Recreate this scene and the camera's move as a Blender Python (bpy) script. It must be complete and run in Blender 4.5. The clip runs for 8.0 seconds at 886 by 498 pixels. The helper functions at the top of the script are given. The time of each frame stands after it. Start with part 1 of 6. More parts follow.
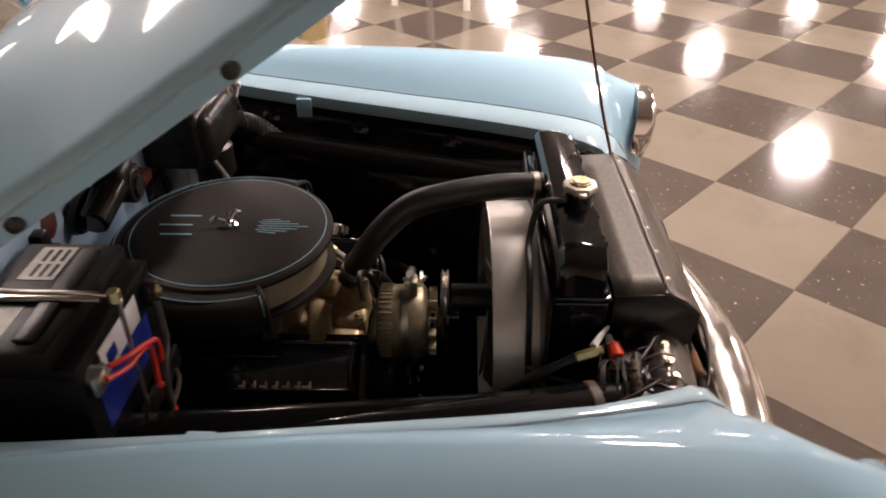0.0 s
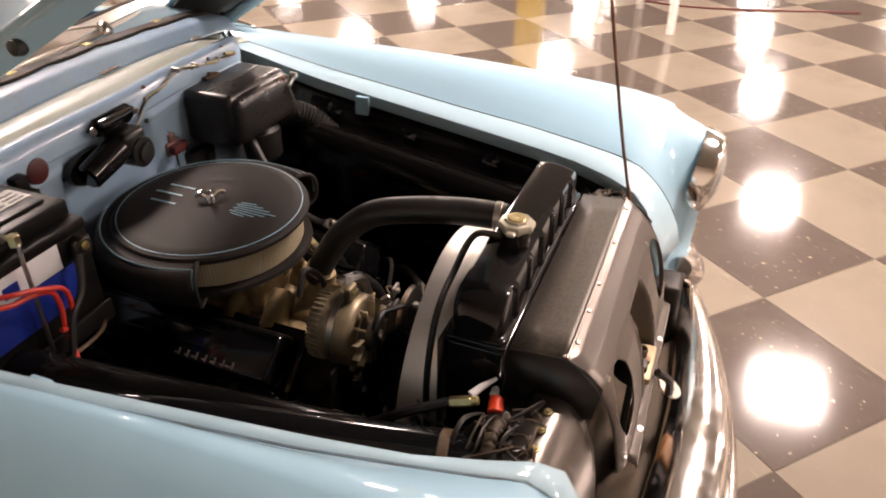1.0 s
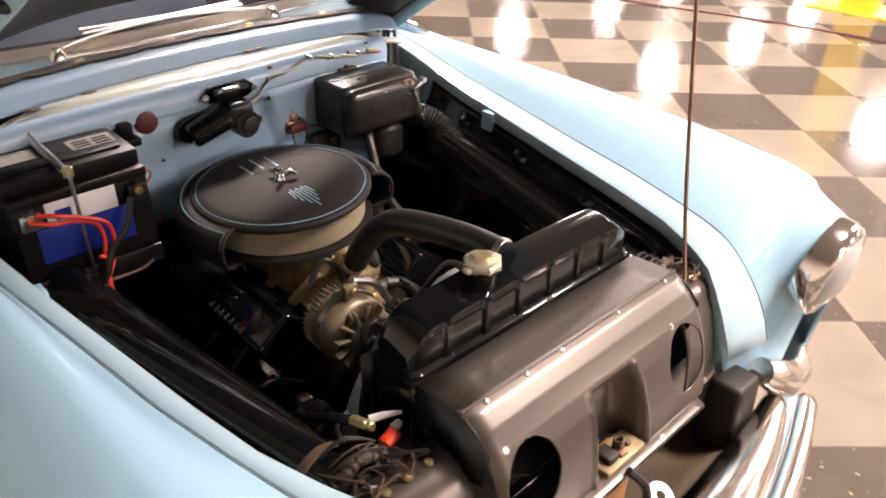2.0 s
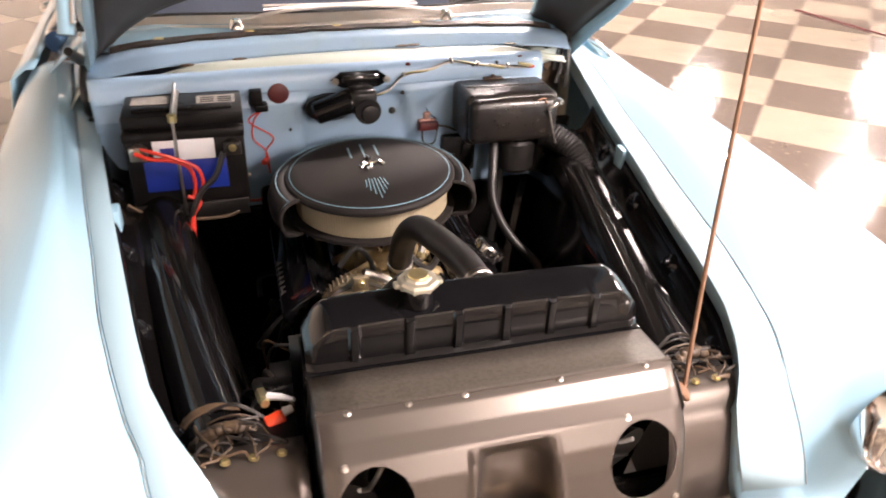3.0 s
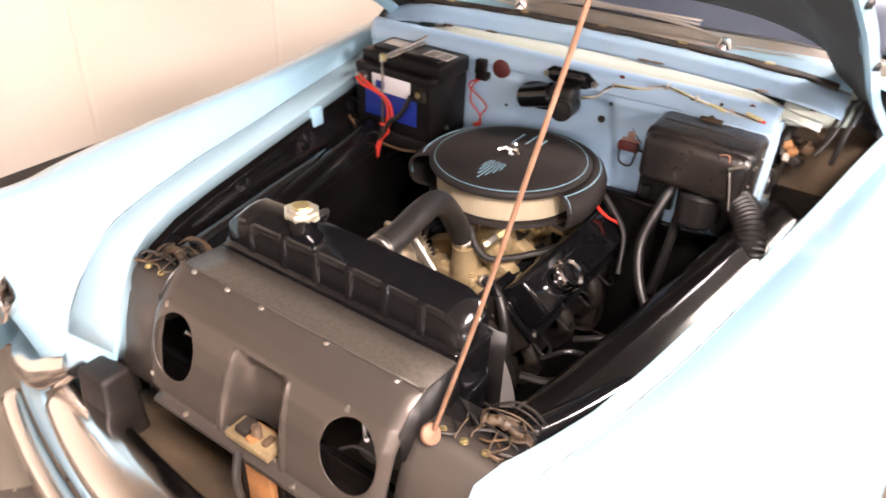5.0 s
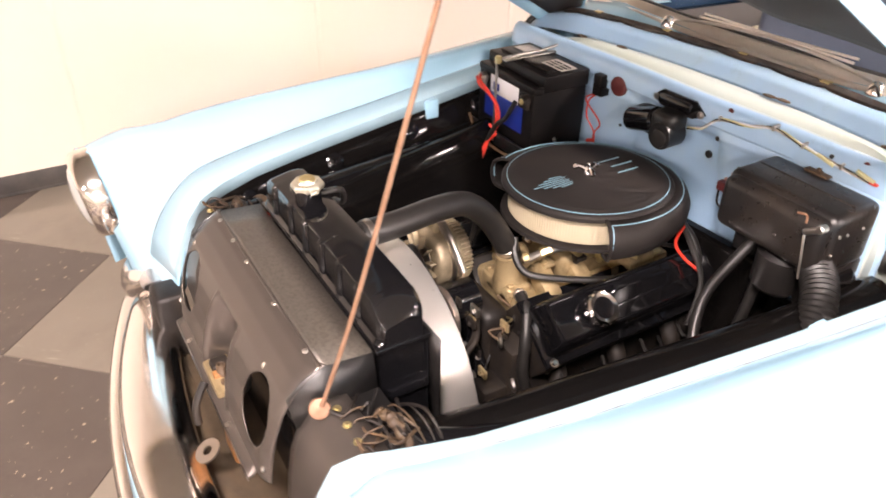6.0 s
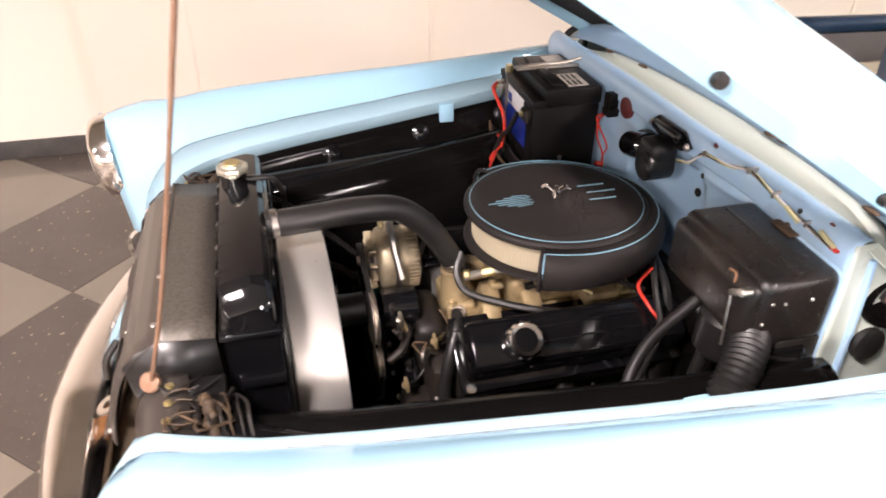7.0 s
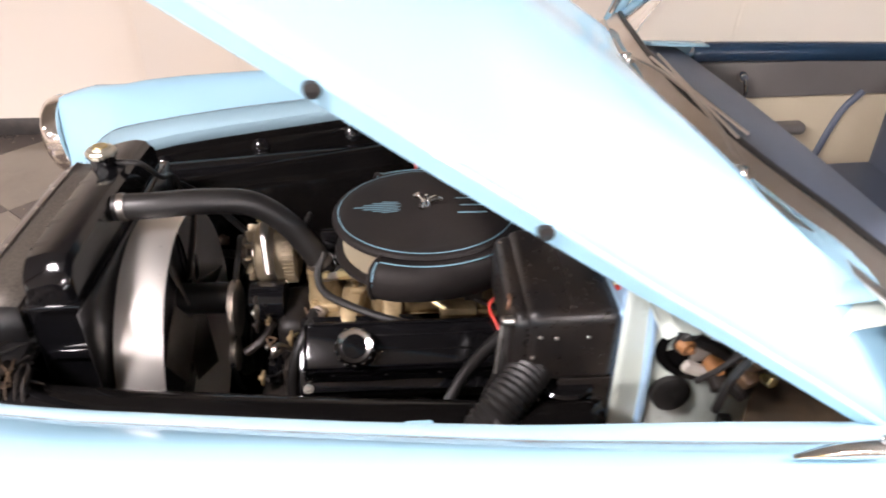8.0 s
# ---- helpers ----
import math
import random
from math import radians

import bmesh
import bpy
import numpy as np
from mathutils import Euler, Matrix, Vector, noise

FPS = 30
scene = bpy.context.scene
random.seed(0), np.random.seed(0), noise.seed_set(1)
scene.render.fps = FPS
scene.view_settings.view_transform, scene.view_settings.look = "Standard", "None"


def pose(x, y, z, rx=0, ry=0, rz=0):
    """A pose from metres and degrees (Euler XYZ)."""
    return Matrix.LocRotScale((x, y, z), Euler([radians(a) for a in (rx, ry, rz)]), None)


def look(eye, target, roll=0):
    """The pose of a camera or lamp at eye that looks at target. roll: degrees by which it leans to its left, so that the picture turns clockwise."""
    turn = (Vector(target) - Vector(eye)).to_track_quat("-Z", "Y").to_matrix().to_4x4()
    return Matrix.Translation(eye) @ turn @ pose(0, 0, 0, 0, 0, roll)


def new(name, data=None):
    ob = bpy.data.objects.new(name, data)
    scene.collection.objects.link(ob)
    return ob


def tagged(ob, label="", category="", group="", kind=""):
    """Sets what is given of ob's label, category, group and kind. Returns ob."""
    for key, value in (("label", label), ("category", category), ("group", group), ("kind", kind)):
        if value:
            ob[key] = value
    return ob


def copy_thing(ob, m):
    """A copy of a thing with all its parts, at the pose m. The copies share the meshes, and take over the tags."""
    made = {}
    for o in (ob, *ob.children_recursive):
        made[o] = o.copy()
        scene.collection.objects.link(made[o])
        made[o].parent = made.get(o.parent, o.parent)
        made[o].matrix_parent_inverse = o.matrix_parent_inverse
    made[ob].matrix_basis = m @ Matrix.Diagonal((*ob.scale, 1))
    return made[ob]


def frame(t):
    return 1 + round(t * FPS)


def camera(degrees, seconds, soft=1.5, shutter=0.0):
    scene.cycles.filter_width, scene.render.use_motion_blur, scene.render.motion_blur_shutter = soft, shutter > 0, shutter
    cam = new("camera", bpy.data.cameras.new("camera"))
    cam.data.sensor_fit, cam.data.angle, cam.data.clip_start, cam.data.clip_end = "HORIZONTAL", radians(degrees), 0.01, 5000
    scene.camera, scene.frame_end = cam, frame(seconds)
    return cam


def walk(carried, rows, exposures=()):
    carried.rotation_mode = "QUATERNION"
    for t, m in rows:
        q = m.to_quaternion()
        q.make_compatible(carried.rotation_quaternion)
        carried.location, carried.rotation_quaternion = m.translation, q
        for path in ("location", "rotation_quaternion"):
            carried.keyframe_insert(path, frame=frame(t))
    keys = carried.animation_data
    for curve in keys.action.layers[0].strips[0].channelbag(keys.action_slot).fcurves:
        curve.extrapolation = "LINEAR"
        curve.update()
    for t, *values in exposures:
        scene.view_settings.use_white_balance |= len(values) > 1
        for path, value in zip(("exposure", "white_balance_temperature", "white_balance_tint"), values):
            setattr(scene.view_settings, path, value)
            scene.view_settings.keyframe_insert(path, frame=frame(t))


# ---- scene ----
cam = camera(62.3, 8.0, soft=1.8, shutter=0.4)
PATH = [
    (0, (-1.299, 0.379, 1.659), (0.38, 0.404, 0.573), 0.3),
    (0.5, (-1.233, 0.116, 1.656), (0.426, 0.401, 0.576), 0.5),
    (1, (-1.151, -0.124, 1.654), (0.43, 0.474, 0.585), 0.8),
    (1.5, (-1.017, -0.343, 1.651), (0.393, 0.604, 0.594), 1.5),
    (2, (-0.828, -0.527, 1.653), (0.358, 0.697, 0.607), 1.6),
    (2.2, (-0.746, -0.594, 1.653), (0.327, 0.732, 0.609), 1.9),
    (3.3, (-0.148, -0.812, 1.652), (0.103, 0.881, 0.617), 2.5),
    (3.5, (-0.03, -0.826, 1.655), (0.066, 0.882, 0.618), 2.6),
    (4, (0.254, -0.824, 1.668), (-0.025, 0.853, 0.614), 3.0),
    (4.5, (0.519, -0.757, 1.681), (-0.081, 0.819, 0.606), 3.0),
    (5, (0.754, -0.667, 1.699), (-0.168, 0.731, 0.606), 2.8),
    (5.2, (0.836, -0.611, 1.705), (-0.208, 0.694, 0.606), 2.6),
    (6.3, (1.204, -0.139, 1.701), (-0.312, 0.572, 0.606), 0.8),
    (6.5, (1.236, -0.039, 1.699), (-0.317, 0.579, 0.602), 0.7),
    (7, (1.292, 0.226, 1.69), (-0.331, 0.643, 0.598), 0.5),
    (7.5, (1.348, 0.495, 1.685), (-0.316, 0.725, 0.6), 0.3),
    (8, (1.362, 0.788, 1.687), (-0.316, 0.88, 0.603), 0.0),
]
EXPOSURES = [(0, -0.86, 7100, 15), (0.8, -0.48, 7450, 16), (1.5, -0.30, 7200, 15), (3.5, 0.61, 6950, 14), (5, 0.57, 6850, 14), (6.5, 0.41, 6700, 12), (8, -0.08, 6200, 10)]
walk(cam, [(t, look(eye, target, roll)) for t, eye, target, roll in PATH], EXPOSURES)

# ---------- light and exposure ----------
LIGHTS_UP = 3.0            # height of the lamp diffusers
ROOM_TURN = radians(2.5)   # the room's axes against the car's
LAMP_POWER = 260.0
world = bpy.data.worlds.new("hall_air")
world.use_nodes = True
world.node_tree.nodes["Background"].inputs[0].default_value = (0.9, 0.84, 0.76, 1)
world.node_tree.nodes["Background"].inputs[1].default_value = 0.05
world.cycles.sampling_method = "NONE"
scene.world = world


# ---------- materials ----------
class Mat:
    """A small builder of node materials."""

    def __init__(self, name, base, rough=0.5, metal=0.0, coat=0.0, coat_rough=0.05, spec=0.5):
        self.m = bpy.data.materials.new(name)
        self.m.use_nodes = True
        self.n, self.l = self.m.node_tree.nodes, self.m.node_tree.links
        self.b = self.n["Principled BSDF"]
        self.set("Base Color", (*base, 1)), self.set("Roughness", rough), self.set("Metallic", metal)
        self.set("Coat Weight", coat), self.set("Coat Roughness", coat_rough), self.set("Specular IOR Level", spec)
        self.base = base
        self.co = self.n.new("ShaderNodeTexCoord").outputs["Object"]
        self.col = None

    def set(self, key, v):
        self.b.inputs[key].default_value = v

    def noise(self, scale, detail=4, rough=0.6, stretch=None):
        t = self.n.new("ShaderNodeTexNoise")
        t.inputs["Scale"].default_value, t.inputs["Detail"].default_value, t.inputs["Roughness"].default_value = scale, detail, rough
        co = self.co
        if stretch:
            mp = self.n.new("ShaderNodeMapping")
            mp.inputs["Scale"].default_value = stretch
            self.l.new(co, mp.inputs[0])
            co = mp.outputs[0]
        self.l.new(co, t.inputs["Vector"])
        return t.outputs["Fac"]

    def ramp(self, src, a, b, va=0.0, vb=1.0):
        r = self.n.new("ShaderNodeMapRange")
        r.inputs[1].default_value, r.inputs[2].default_value, r.inputs[3].default_value, r.inputs[4].default_value = a, b, va, vb
        self.l.new(src, r.inputs[0])
        return r.outputs[0]

    def blend(self, fac, other):
        """Mix another colour into the base where fac is high."""
        x = self.n.new("ShaderNodeMix")
        x.data_type = "RGBA"
        self.l.new(fac, x.inputs[0])
        if self.col is None:
            x.inputs[6].default_value = (*self.base, 1)
        else:
            self.l.new(self.col, x.inputs[6])
        x.inputs[7].default_value = (*other, 1)
        self.col = x.outputs[2]
        self.l.new(self.col, self.b.inputs["Base Color"])
        return self

    def rough(self, src):
        self.l.new(src, self.b.inputs["Roughness"])
        return self

    def bump(self, src, strength=0.2, dist=0.002):
        k = self.n.new("ShaderNodeBump")
        k.inputs["Strength"].default_value, k.inputs["Distance"].default_value = strength, dist
        self.l.new(src, k.inputs["Height"])
        self.l.new(k.outputs[0], self.b.inputs["Normal"])
        return self

    def random(self):
        return self.n.new("ShaderNodeObjectInfo").outputs["Random"]


def worn(name, base, rough, metal=0.0, other=None, scale=6.0, amount=0.5, grain=60.0, bump=0.08, coat=0.0, spec=0.5):
    """A surface with patches at a large scale and fine grain at a small one."""
    k = Mat(name, base, rough, metal, coat, spec=spec)
    big, fine = k.noise(scale, 5), k.noise(grain, 3)
    k.blend(k.ramp(big, 0.42, 0.75, 0, amount), other or tuple(c * 0.6 for c in base))
    if bump >= 0.15:
        k.rough(k.ramp(fine, 0.2, 0.8, max(rough - 0.08, 0.02), min(rough + 0.12, 1)))
    if bump:
        k.bump(fine, bump, 0.001)
    return k.m


def paint(name, base, dirt):
    k = Mat(name, base, 0.55, 0.0, coat=0.9, coat_rough=0.06, spec=0.3)
    k.blend(k.ramp(k.noise(2.2, 3), 0.35, 0.85, 0, 0.3), tuple(c * 0.86 for c in base))
    if dirt:
        k.blend(k.ramp(k.noise(55, 5, 0.75), 0.72, 0.80, 0, dirt), (0.28, 0.20, 0.13))
    return k.m


BLUE = paint("sky_blue_paint", (0.315, 0.53, 0.665), 0.0)
FLANGE = paint("pale_grey_blue_flange_paint", (0.335, 0.495, 0.575), 0.0)
gutter_paint = Mat("pale_blue_green_undercoat", (0.55, 0.61, 0.56), 0.36, 0.0, coat=0.6, coat_rough=0.12)
gutter_paint.blend(gutter_paint.ramp(gutter_paint.noise(7, 5, 0.65, (0.4, 1, 1)), 0.45, 0.75, 0, 0.7), (0.56, 0.60, 0.50))
gutter_paint.blend(gutter_paint.ramp(gutter_paint.noise(22, 5, 0.7, (0.5, 1, 1)), 0.60, 0.76, 0, 0.5), (0.30, 0.32, 0.27))
gutter_paint.blend(gutter_paint.ramp(gutter_paint.noise(70, 5, 0.75), 0.68, 0.76, 0, 0.5), (0.24, 0.15, 0.09))
BLUE_IN = gutter_paint.m
DUSTY = worn("dusty_black_heater_paint", (0.009, 0.0078, 0.0075), 0.30, other=(0.030, 0.022, 0.016), scale=6, amount=0.7, grain=90, bump=0.16)
FAN_PAINT = worn('greasy_grey_fan_paint', (0.085, 0.074, 0.060), 0.5, other=(0.03, 0.025, 0.02), scale=14, amount=0.8, bump=0.2)
SEAL = worn("brittle_black_seal", (0.020, 0.016, 0.014), 0.55, other=(0.075, 0.048, 0.030), scale=24, amount=0.8, bump=0.3)
fire_paint = Mat("firewall_blue_paint", (0.36, 0.54, 0.74), 0.34, 0.0, coat=0.7, coat_rough=0.12)
fire_paint.blend(fire_paint.ramp(fire_paint.noise(5, 4), 0.45, 0.75, 0, 0.6), (0.42, 0.56, 0.60))
fire_paint.blend(fire_paint.ramp(fire_paint.noise(16, 5, 0.7, (1, 1, 0.35)), 0.60, 0.78, 0, 0.45), (0.24, 0.33, 0.38))
fire_paint.blend(fire_paint.ramp(fire_paint.noise(60, 5, 0.75), 0.70, 0.78, 0, 0.35), (0.22, 0.16, 0.12))
BLUE_FIRE = fire_paint.m
BLACK_GLOSS = worn("black_gloss_paint", (0.004, 0.004, 0.0048), 0.10, other=(0.008, 0.007, 0.0065), scale=9, amount=0.5, grain=16, bump=0.14, coat=0.15)
BLACK_SATIN = worn("black_satin_paint", (0.007, 0.0065, 0.0065), 0.36, other=(0.016, 0.0135, 0.012), scale=7, amount=0.6)
BLACK_INNER = worn("black_undersealed_steel", (0.0035, 0.0032, 0.0032), 0.13, other=(0.006, 0.005, 0.0042), scale=8, amount=0.6, grain=18, bump=0.0, spec=0.19)
SHROUD = worn("dark_grey_satin_panel", (0.110, 0.094, 0.083), 0.31, 0.7, other=(0.137, 0.116, 0.101), scale=4, amount=0.4, bump=0.03)
TEXTURED = worn("grained_steel_plate", (0.100, 0.087, 0.073), 0.42, 0.35, other=(0.038, 0.032, 0.026), scale=150, amount=0.8, grain=240, bump=0.35)
# grey blue for the shadow that lies in the wing seams
SEAM_SHADE = worn("grey_blue_seam_shade", (0.20, 0.26, 0.285), 0.5, other=(0.08, 0.06, 0.05), scale=25, amount=0.8)
LID = worn("black_lid_paint", (0.017, 0.015, 0.0145), 0.55, spec=0.10, other=(0.026, 0.0215, 0.0185), scale=5, amount=0.7)
CHROME = worn("chrome", (0.86, 0.83, 0.80), 0.12, 1.0, other=(0.7, 0.62, 0.55), scale=12, amount=0.3, bump=0.02)
CHROME_SOFT = worn("satin_aged_chrome", (0.88, 0.84, 0.81), 0.14, 1.0, other=(0.80, 0.74, 0.69), scale=7, amount=0.4, grain=26, bump=0.25)
CHROME_OLD = worn("pitted_chrome", (0.80, 0.75, 0.70), 0.30, 1.0, other=(0.55, 0.46, 0.38), scale=9, amount=0.4, bump=0.02)
STEEL = worn("plain_steel", (0.55, 0.52, 0.48), 0.32, 1.0, other=(0.3, 0.22, 0.15), scale=20, amount=0.5)
CAST = worn("gold_tinted_cast_aluminium", (0.35, 0.265, 0.145), 0.45, 0.45, other=(0.09, 0.06, 0.03), scale=22, amount=0.85, bump=0.4)
CAST_DARK = worn("sooty_cast_iron", (0.014, 0.0115, 0.0105), 0.5, 0.3, other=(0.036, 0.026, 0.017), scale=18, amount=0.7, bump=0.35)
ALTERN = worn("alternator_aluminium", (0.34, 0.28, 0.19), 0.42, 0.6, other=(0.12, 0.095, 0.06), scale=25, amount=0.75, bump=0.2)
BRASS = worn("yellow_zinc", (0.62, 0.52, 0.27), 0.3, 0.9, other=(0.45, 0.36, 0.2), scale=40, amount=0.5)
CAPTIN = worn("tarnished_tin", (0.54, 0.51, 0.42), 0.36, 0.75, other=(0.36, 0.32, 0.22), scale=45, amount=0.6)
RUBBER = worn("black_rubber", (0.010, 0.0092, 0.0088), 0.42, other=(0.022, 0.020, 0.018), scale=10, amount=0.7)
PLASTIC = worn("black_plastic", (0.006, 0.0054, 0.0054), 0.38, other=(0.013, 0.011, 0.010), scale=9, amount=0.7, spec=0.15)
RUST = worn("rusty_rod_steel", (0.20, 0.105, 0.062), 0.55, 0.3, other=(0.30, 0.19, 0.13), scale=30, amount=0.6, bump=0.3)
RUSTY = worn("rust_brown_harness", (0.085, 0.050, 0.025), 0.55, other=(0.022, 0.017, 0.013), scale=30, amount=0.7, bump=0.4)
HARNESS = worn('brown_cloth_harness', (0.040, 0.024, 0.013), 0.6, other=(0.10, 0.062, 0.026), scale=35, amount=0.7, bump=0.4)
RED = worn("red_cable", (0.55, 0.035, 0.02), 0.4, other=(0.3, 0.03, 0.02), amount=0.4)
RED_CAP = worn("red_orange_plastic", (0.75, 0.06, 0.02), 0.35, amount=0.2)
BLUE_LABEL = worn("blue_label", (0.010, 0.026, 0.22), 0.3, amount=0.3)
WHITE_LABEL = worn("white_label", (0.72, 0.72, 0.74), 0.35, other=(0.55, 0.5, 0.45), amount=0.4)
GREY_LABEL = worn("worn_grey_label", (0.36, 0.33, 0.29), 0.5, other=(0.12, 0.11, 0.10), scale=40, amount=0.7)
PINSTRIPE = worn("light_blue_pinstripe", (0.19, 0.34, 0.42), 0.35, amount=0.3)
FILTER = worn("cream_filter_paper", (0.40, 0.345, 0.245), 0.75, other=(0.32, 0.27, 0.19), amount=0.4)
MAROON = worn("maroon_plug_rubber", (0.10, 0.018, 0.018), 0.5, amount=0.5)
YELLOW_WIRE = worn("pale_yellow_wire", (0.55, 0.52, 0.28), 0.5, other=(0.4, 0.36, 0.28), amount=0.5)
GREEN = worn("teal_plastic", (0.03, 0.25, 0.20), 0.35, amount=0.3)
COPPER = worn("copper_pink_steel", (0.55, 0.33, 0.27), 0.35, 0.8, amount=0.4)
ORANGE = worn("weathered_orange_steel", (0.30, 0.135, 0.045), 0.5, other=(0.12, 0.06, 0.03), scale=20, amount=0.8)
# dirt on the grille tray, and painted shade on the recess back
GRIME_AND_SHADE = worn("brown_dirt_and_cavity_shade", (0.075, 0.050, 0.028), 0.7, other=(0.024, 0.018, 0.013), scale=9, amount=0.8, bump=0.3)
LINING = worn("dusty_brown_black_lining", (0.024, 0.018, 0.016), 0.6, other=(0.042, 0.030, 0.024), scale=6, amount=0.7)
NAVY = worn("dark_blue_door_paint", (0.02, 0.045, 0.09), 0.2, amount=0.3, coat=0.6)
GREY_TRIM = worn("grey_brown_door_cloth", (0.17, 0.15, 0.14), 0.6, amount=0.3)
SEAT = worn("blue_grey_vinyl", (0.10, 0.115, 0.16), 0.5, amount=0.3)
BEIGE = worn("beige_vinyl", (0.60, 0.50, 0.36), 0.55, other=(0.5, 0.4, 0.28), amount=0.3)
YELLOW_PAINT = worn("yellow_safety_paint", (0.78, 0.55, 0.04), 0.4, amount=0.3)
WHITE_PAINT = worn("white_leg_paint", (0.75, 0.72, 0.66), 0.4, amount=0.2)
WALL = worn("cream_wall_paint", (0.70, 0.63, 0.55), 0.6, other=(0.74, 0.64, 0.50), scale=1.2, amount=0.6, bump=0.06)
BASEBOARD = worn("black_vinyl_base", (0.035, 0.032, 0.03), 0.4, other=(0.10, 0.085, 0.07), scale=8, amount=0.6)
CEIL = worn("grey_white_ceiling_board", (0.34, 0.32, 0.29), 0.8, amount=0.15)
FIXTURE = worn("white_fixture_enamel", (0.8, 0.78, 0.74), 0.4, amount=0.1)

brushed = Mat("brushed_aluminium", (0.84, 0.80, 0.75), 0.46, 0.92)
brushed.bump(brushed.noise(900, 2), 0.02, 0.0003)
brushed.blend(brushed.ramp(brushed.noise(38, 4), 0.68, 0.76, 0, 0.35), (0.45, 0.41, 0.36))
BRUSHED = brushed.m

glow = bpy.data.materials.new("lamp_diffuser")
glow.use_nodes = True
gb = glow.node_tree.nodes["Principled BSDF"]
gb.inputs["Base Color"].default_value = (0.9, 0.88, 0.84, 1)
gb.inputs["Emission Color"].default_value = (1.0, 0.882, 0.862, 1)
gb.inputs["Emission Strength"].default_value = LAMP_POWER
glow.cycles.emission_sampling = "FRONT"

glass = Mat("windscreen_glass", (0.9, 0.95, 0.93), 0.02, 0.0)
glass.set("Transmission Weight", 1.0), glass.set("IOR", 1.05)
GLASS = glass.m
lens = Mat("headlamp_lens", (0.85, 0.85, 0.82), 0.06, 0.0)
lens.set("Transmission Weight", 0.6), lens.set("IOR", 1.45)
lens.bump(lens.noise(60, 1, 0.5, (1, 1, 0.15)), 0.3, 0.002)
LENS = lens.m


def vinyl(name, base, other, fleck, fleck_amount):
    k = Mat(name, base, 0.11, 0.0, spec=0.48)
    k.blend(k.ramp(k.noise(3.0, 5), 0.35, 0.75, 0, 0.7), other)
    k.blend(k.ramp(k.random(), 0, 1, 0, 0.35), tuple(c * 0.8 for c in base))
    k.blend(k.ramp(k.noise(60, 2, 0.5, (1, 0.55, 1)), 0.69, 0.71, 0, fleck_amount), fleck)
    k.blend(k.ramp(k.noise(1.3, 6, 0.7), 0.55, 0.72, 0, 0.45), tuple(c * 0.6 for c in base))
    k.blend(k.ramp(k.noise(9, 4, 0.7, (0.25, 2.5, 1)), 0.64, 0.70, 0, 0.35), tuple(min(1, c * 1.9 + 0.02) for c in base))
    return k.m


TILE_DARK = vinyl("dark_flecked_vinyl", (0.078, 0.063, 0.054), (0.112, 0.091, 0.078), (0.36, 0.29, 0.21), 0.8)
TILE_LIGHT = vinyl("light_beige_vinyl", (0.215, 0.184, 0.148), (0.175, 0.150, 0.120), (0.24, 0.21, 0.17), 0.35)
JOINT = worn("floor_joint", (0.06, 0.05, 0.042), 0.5, amount=0.3)


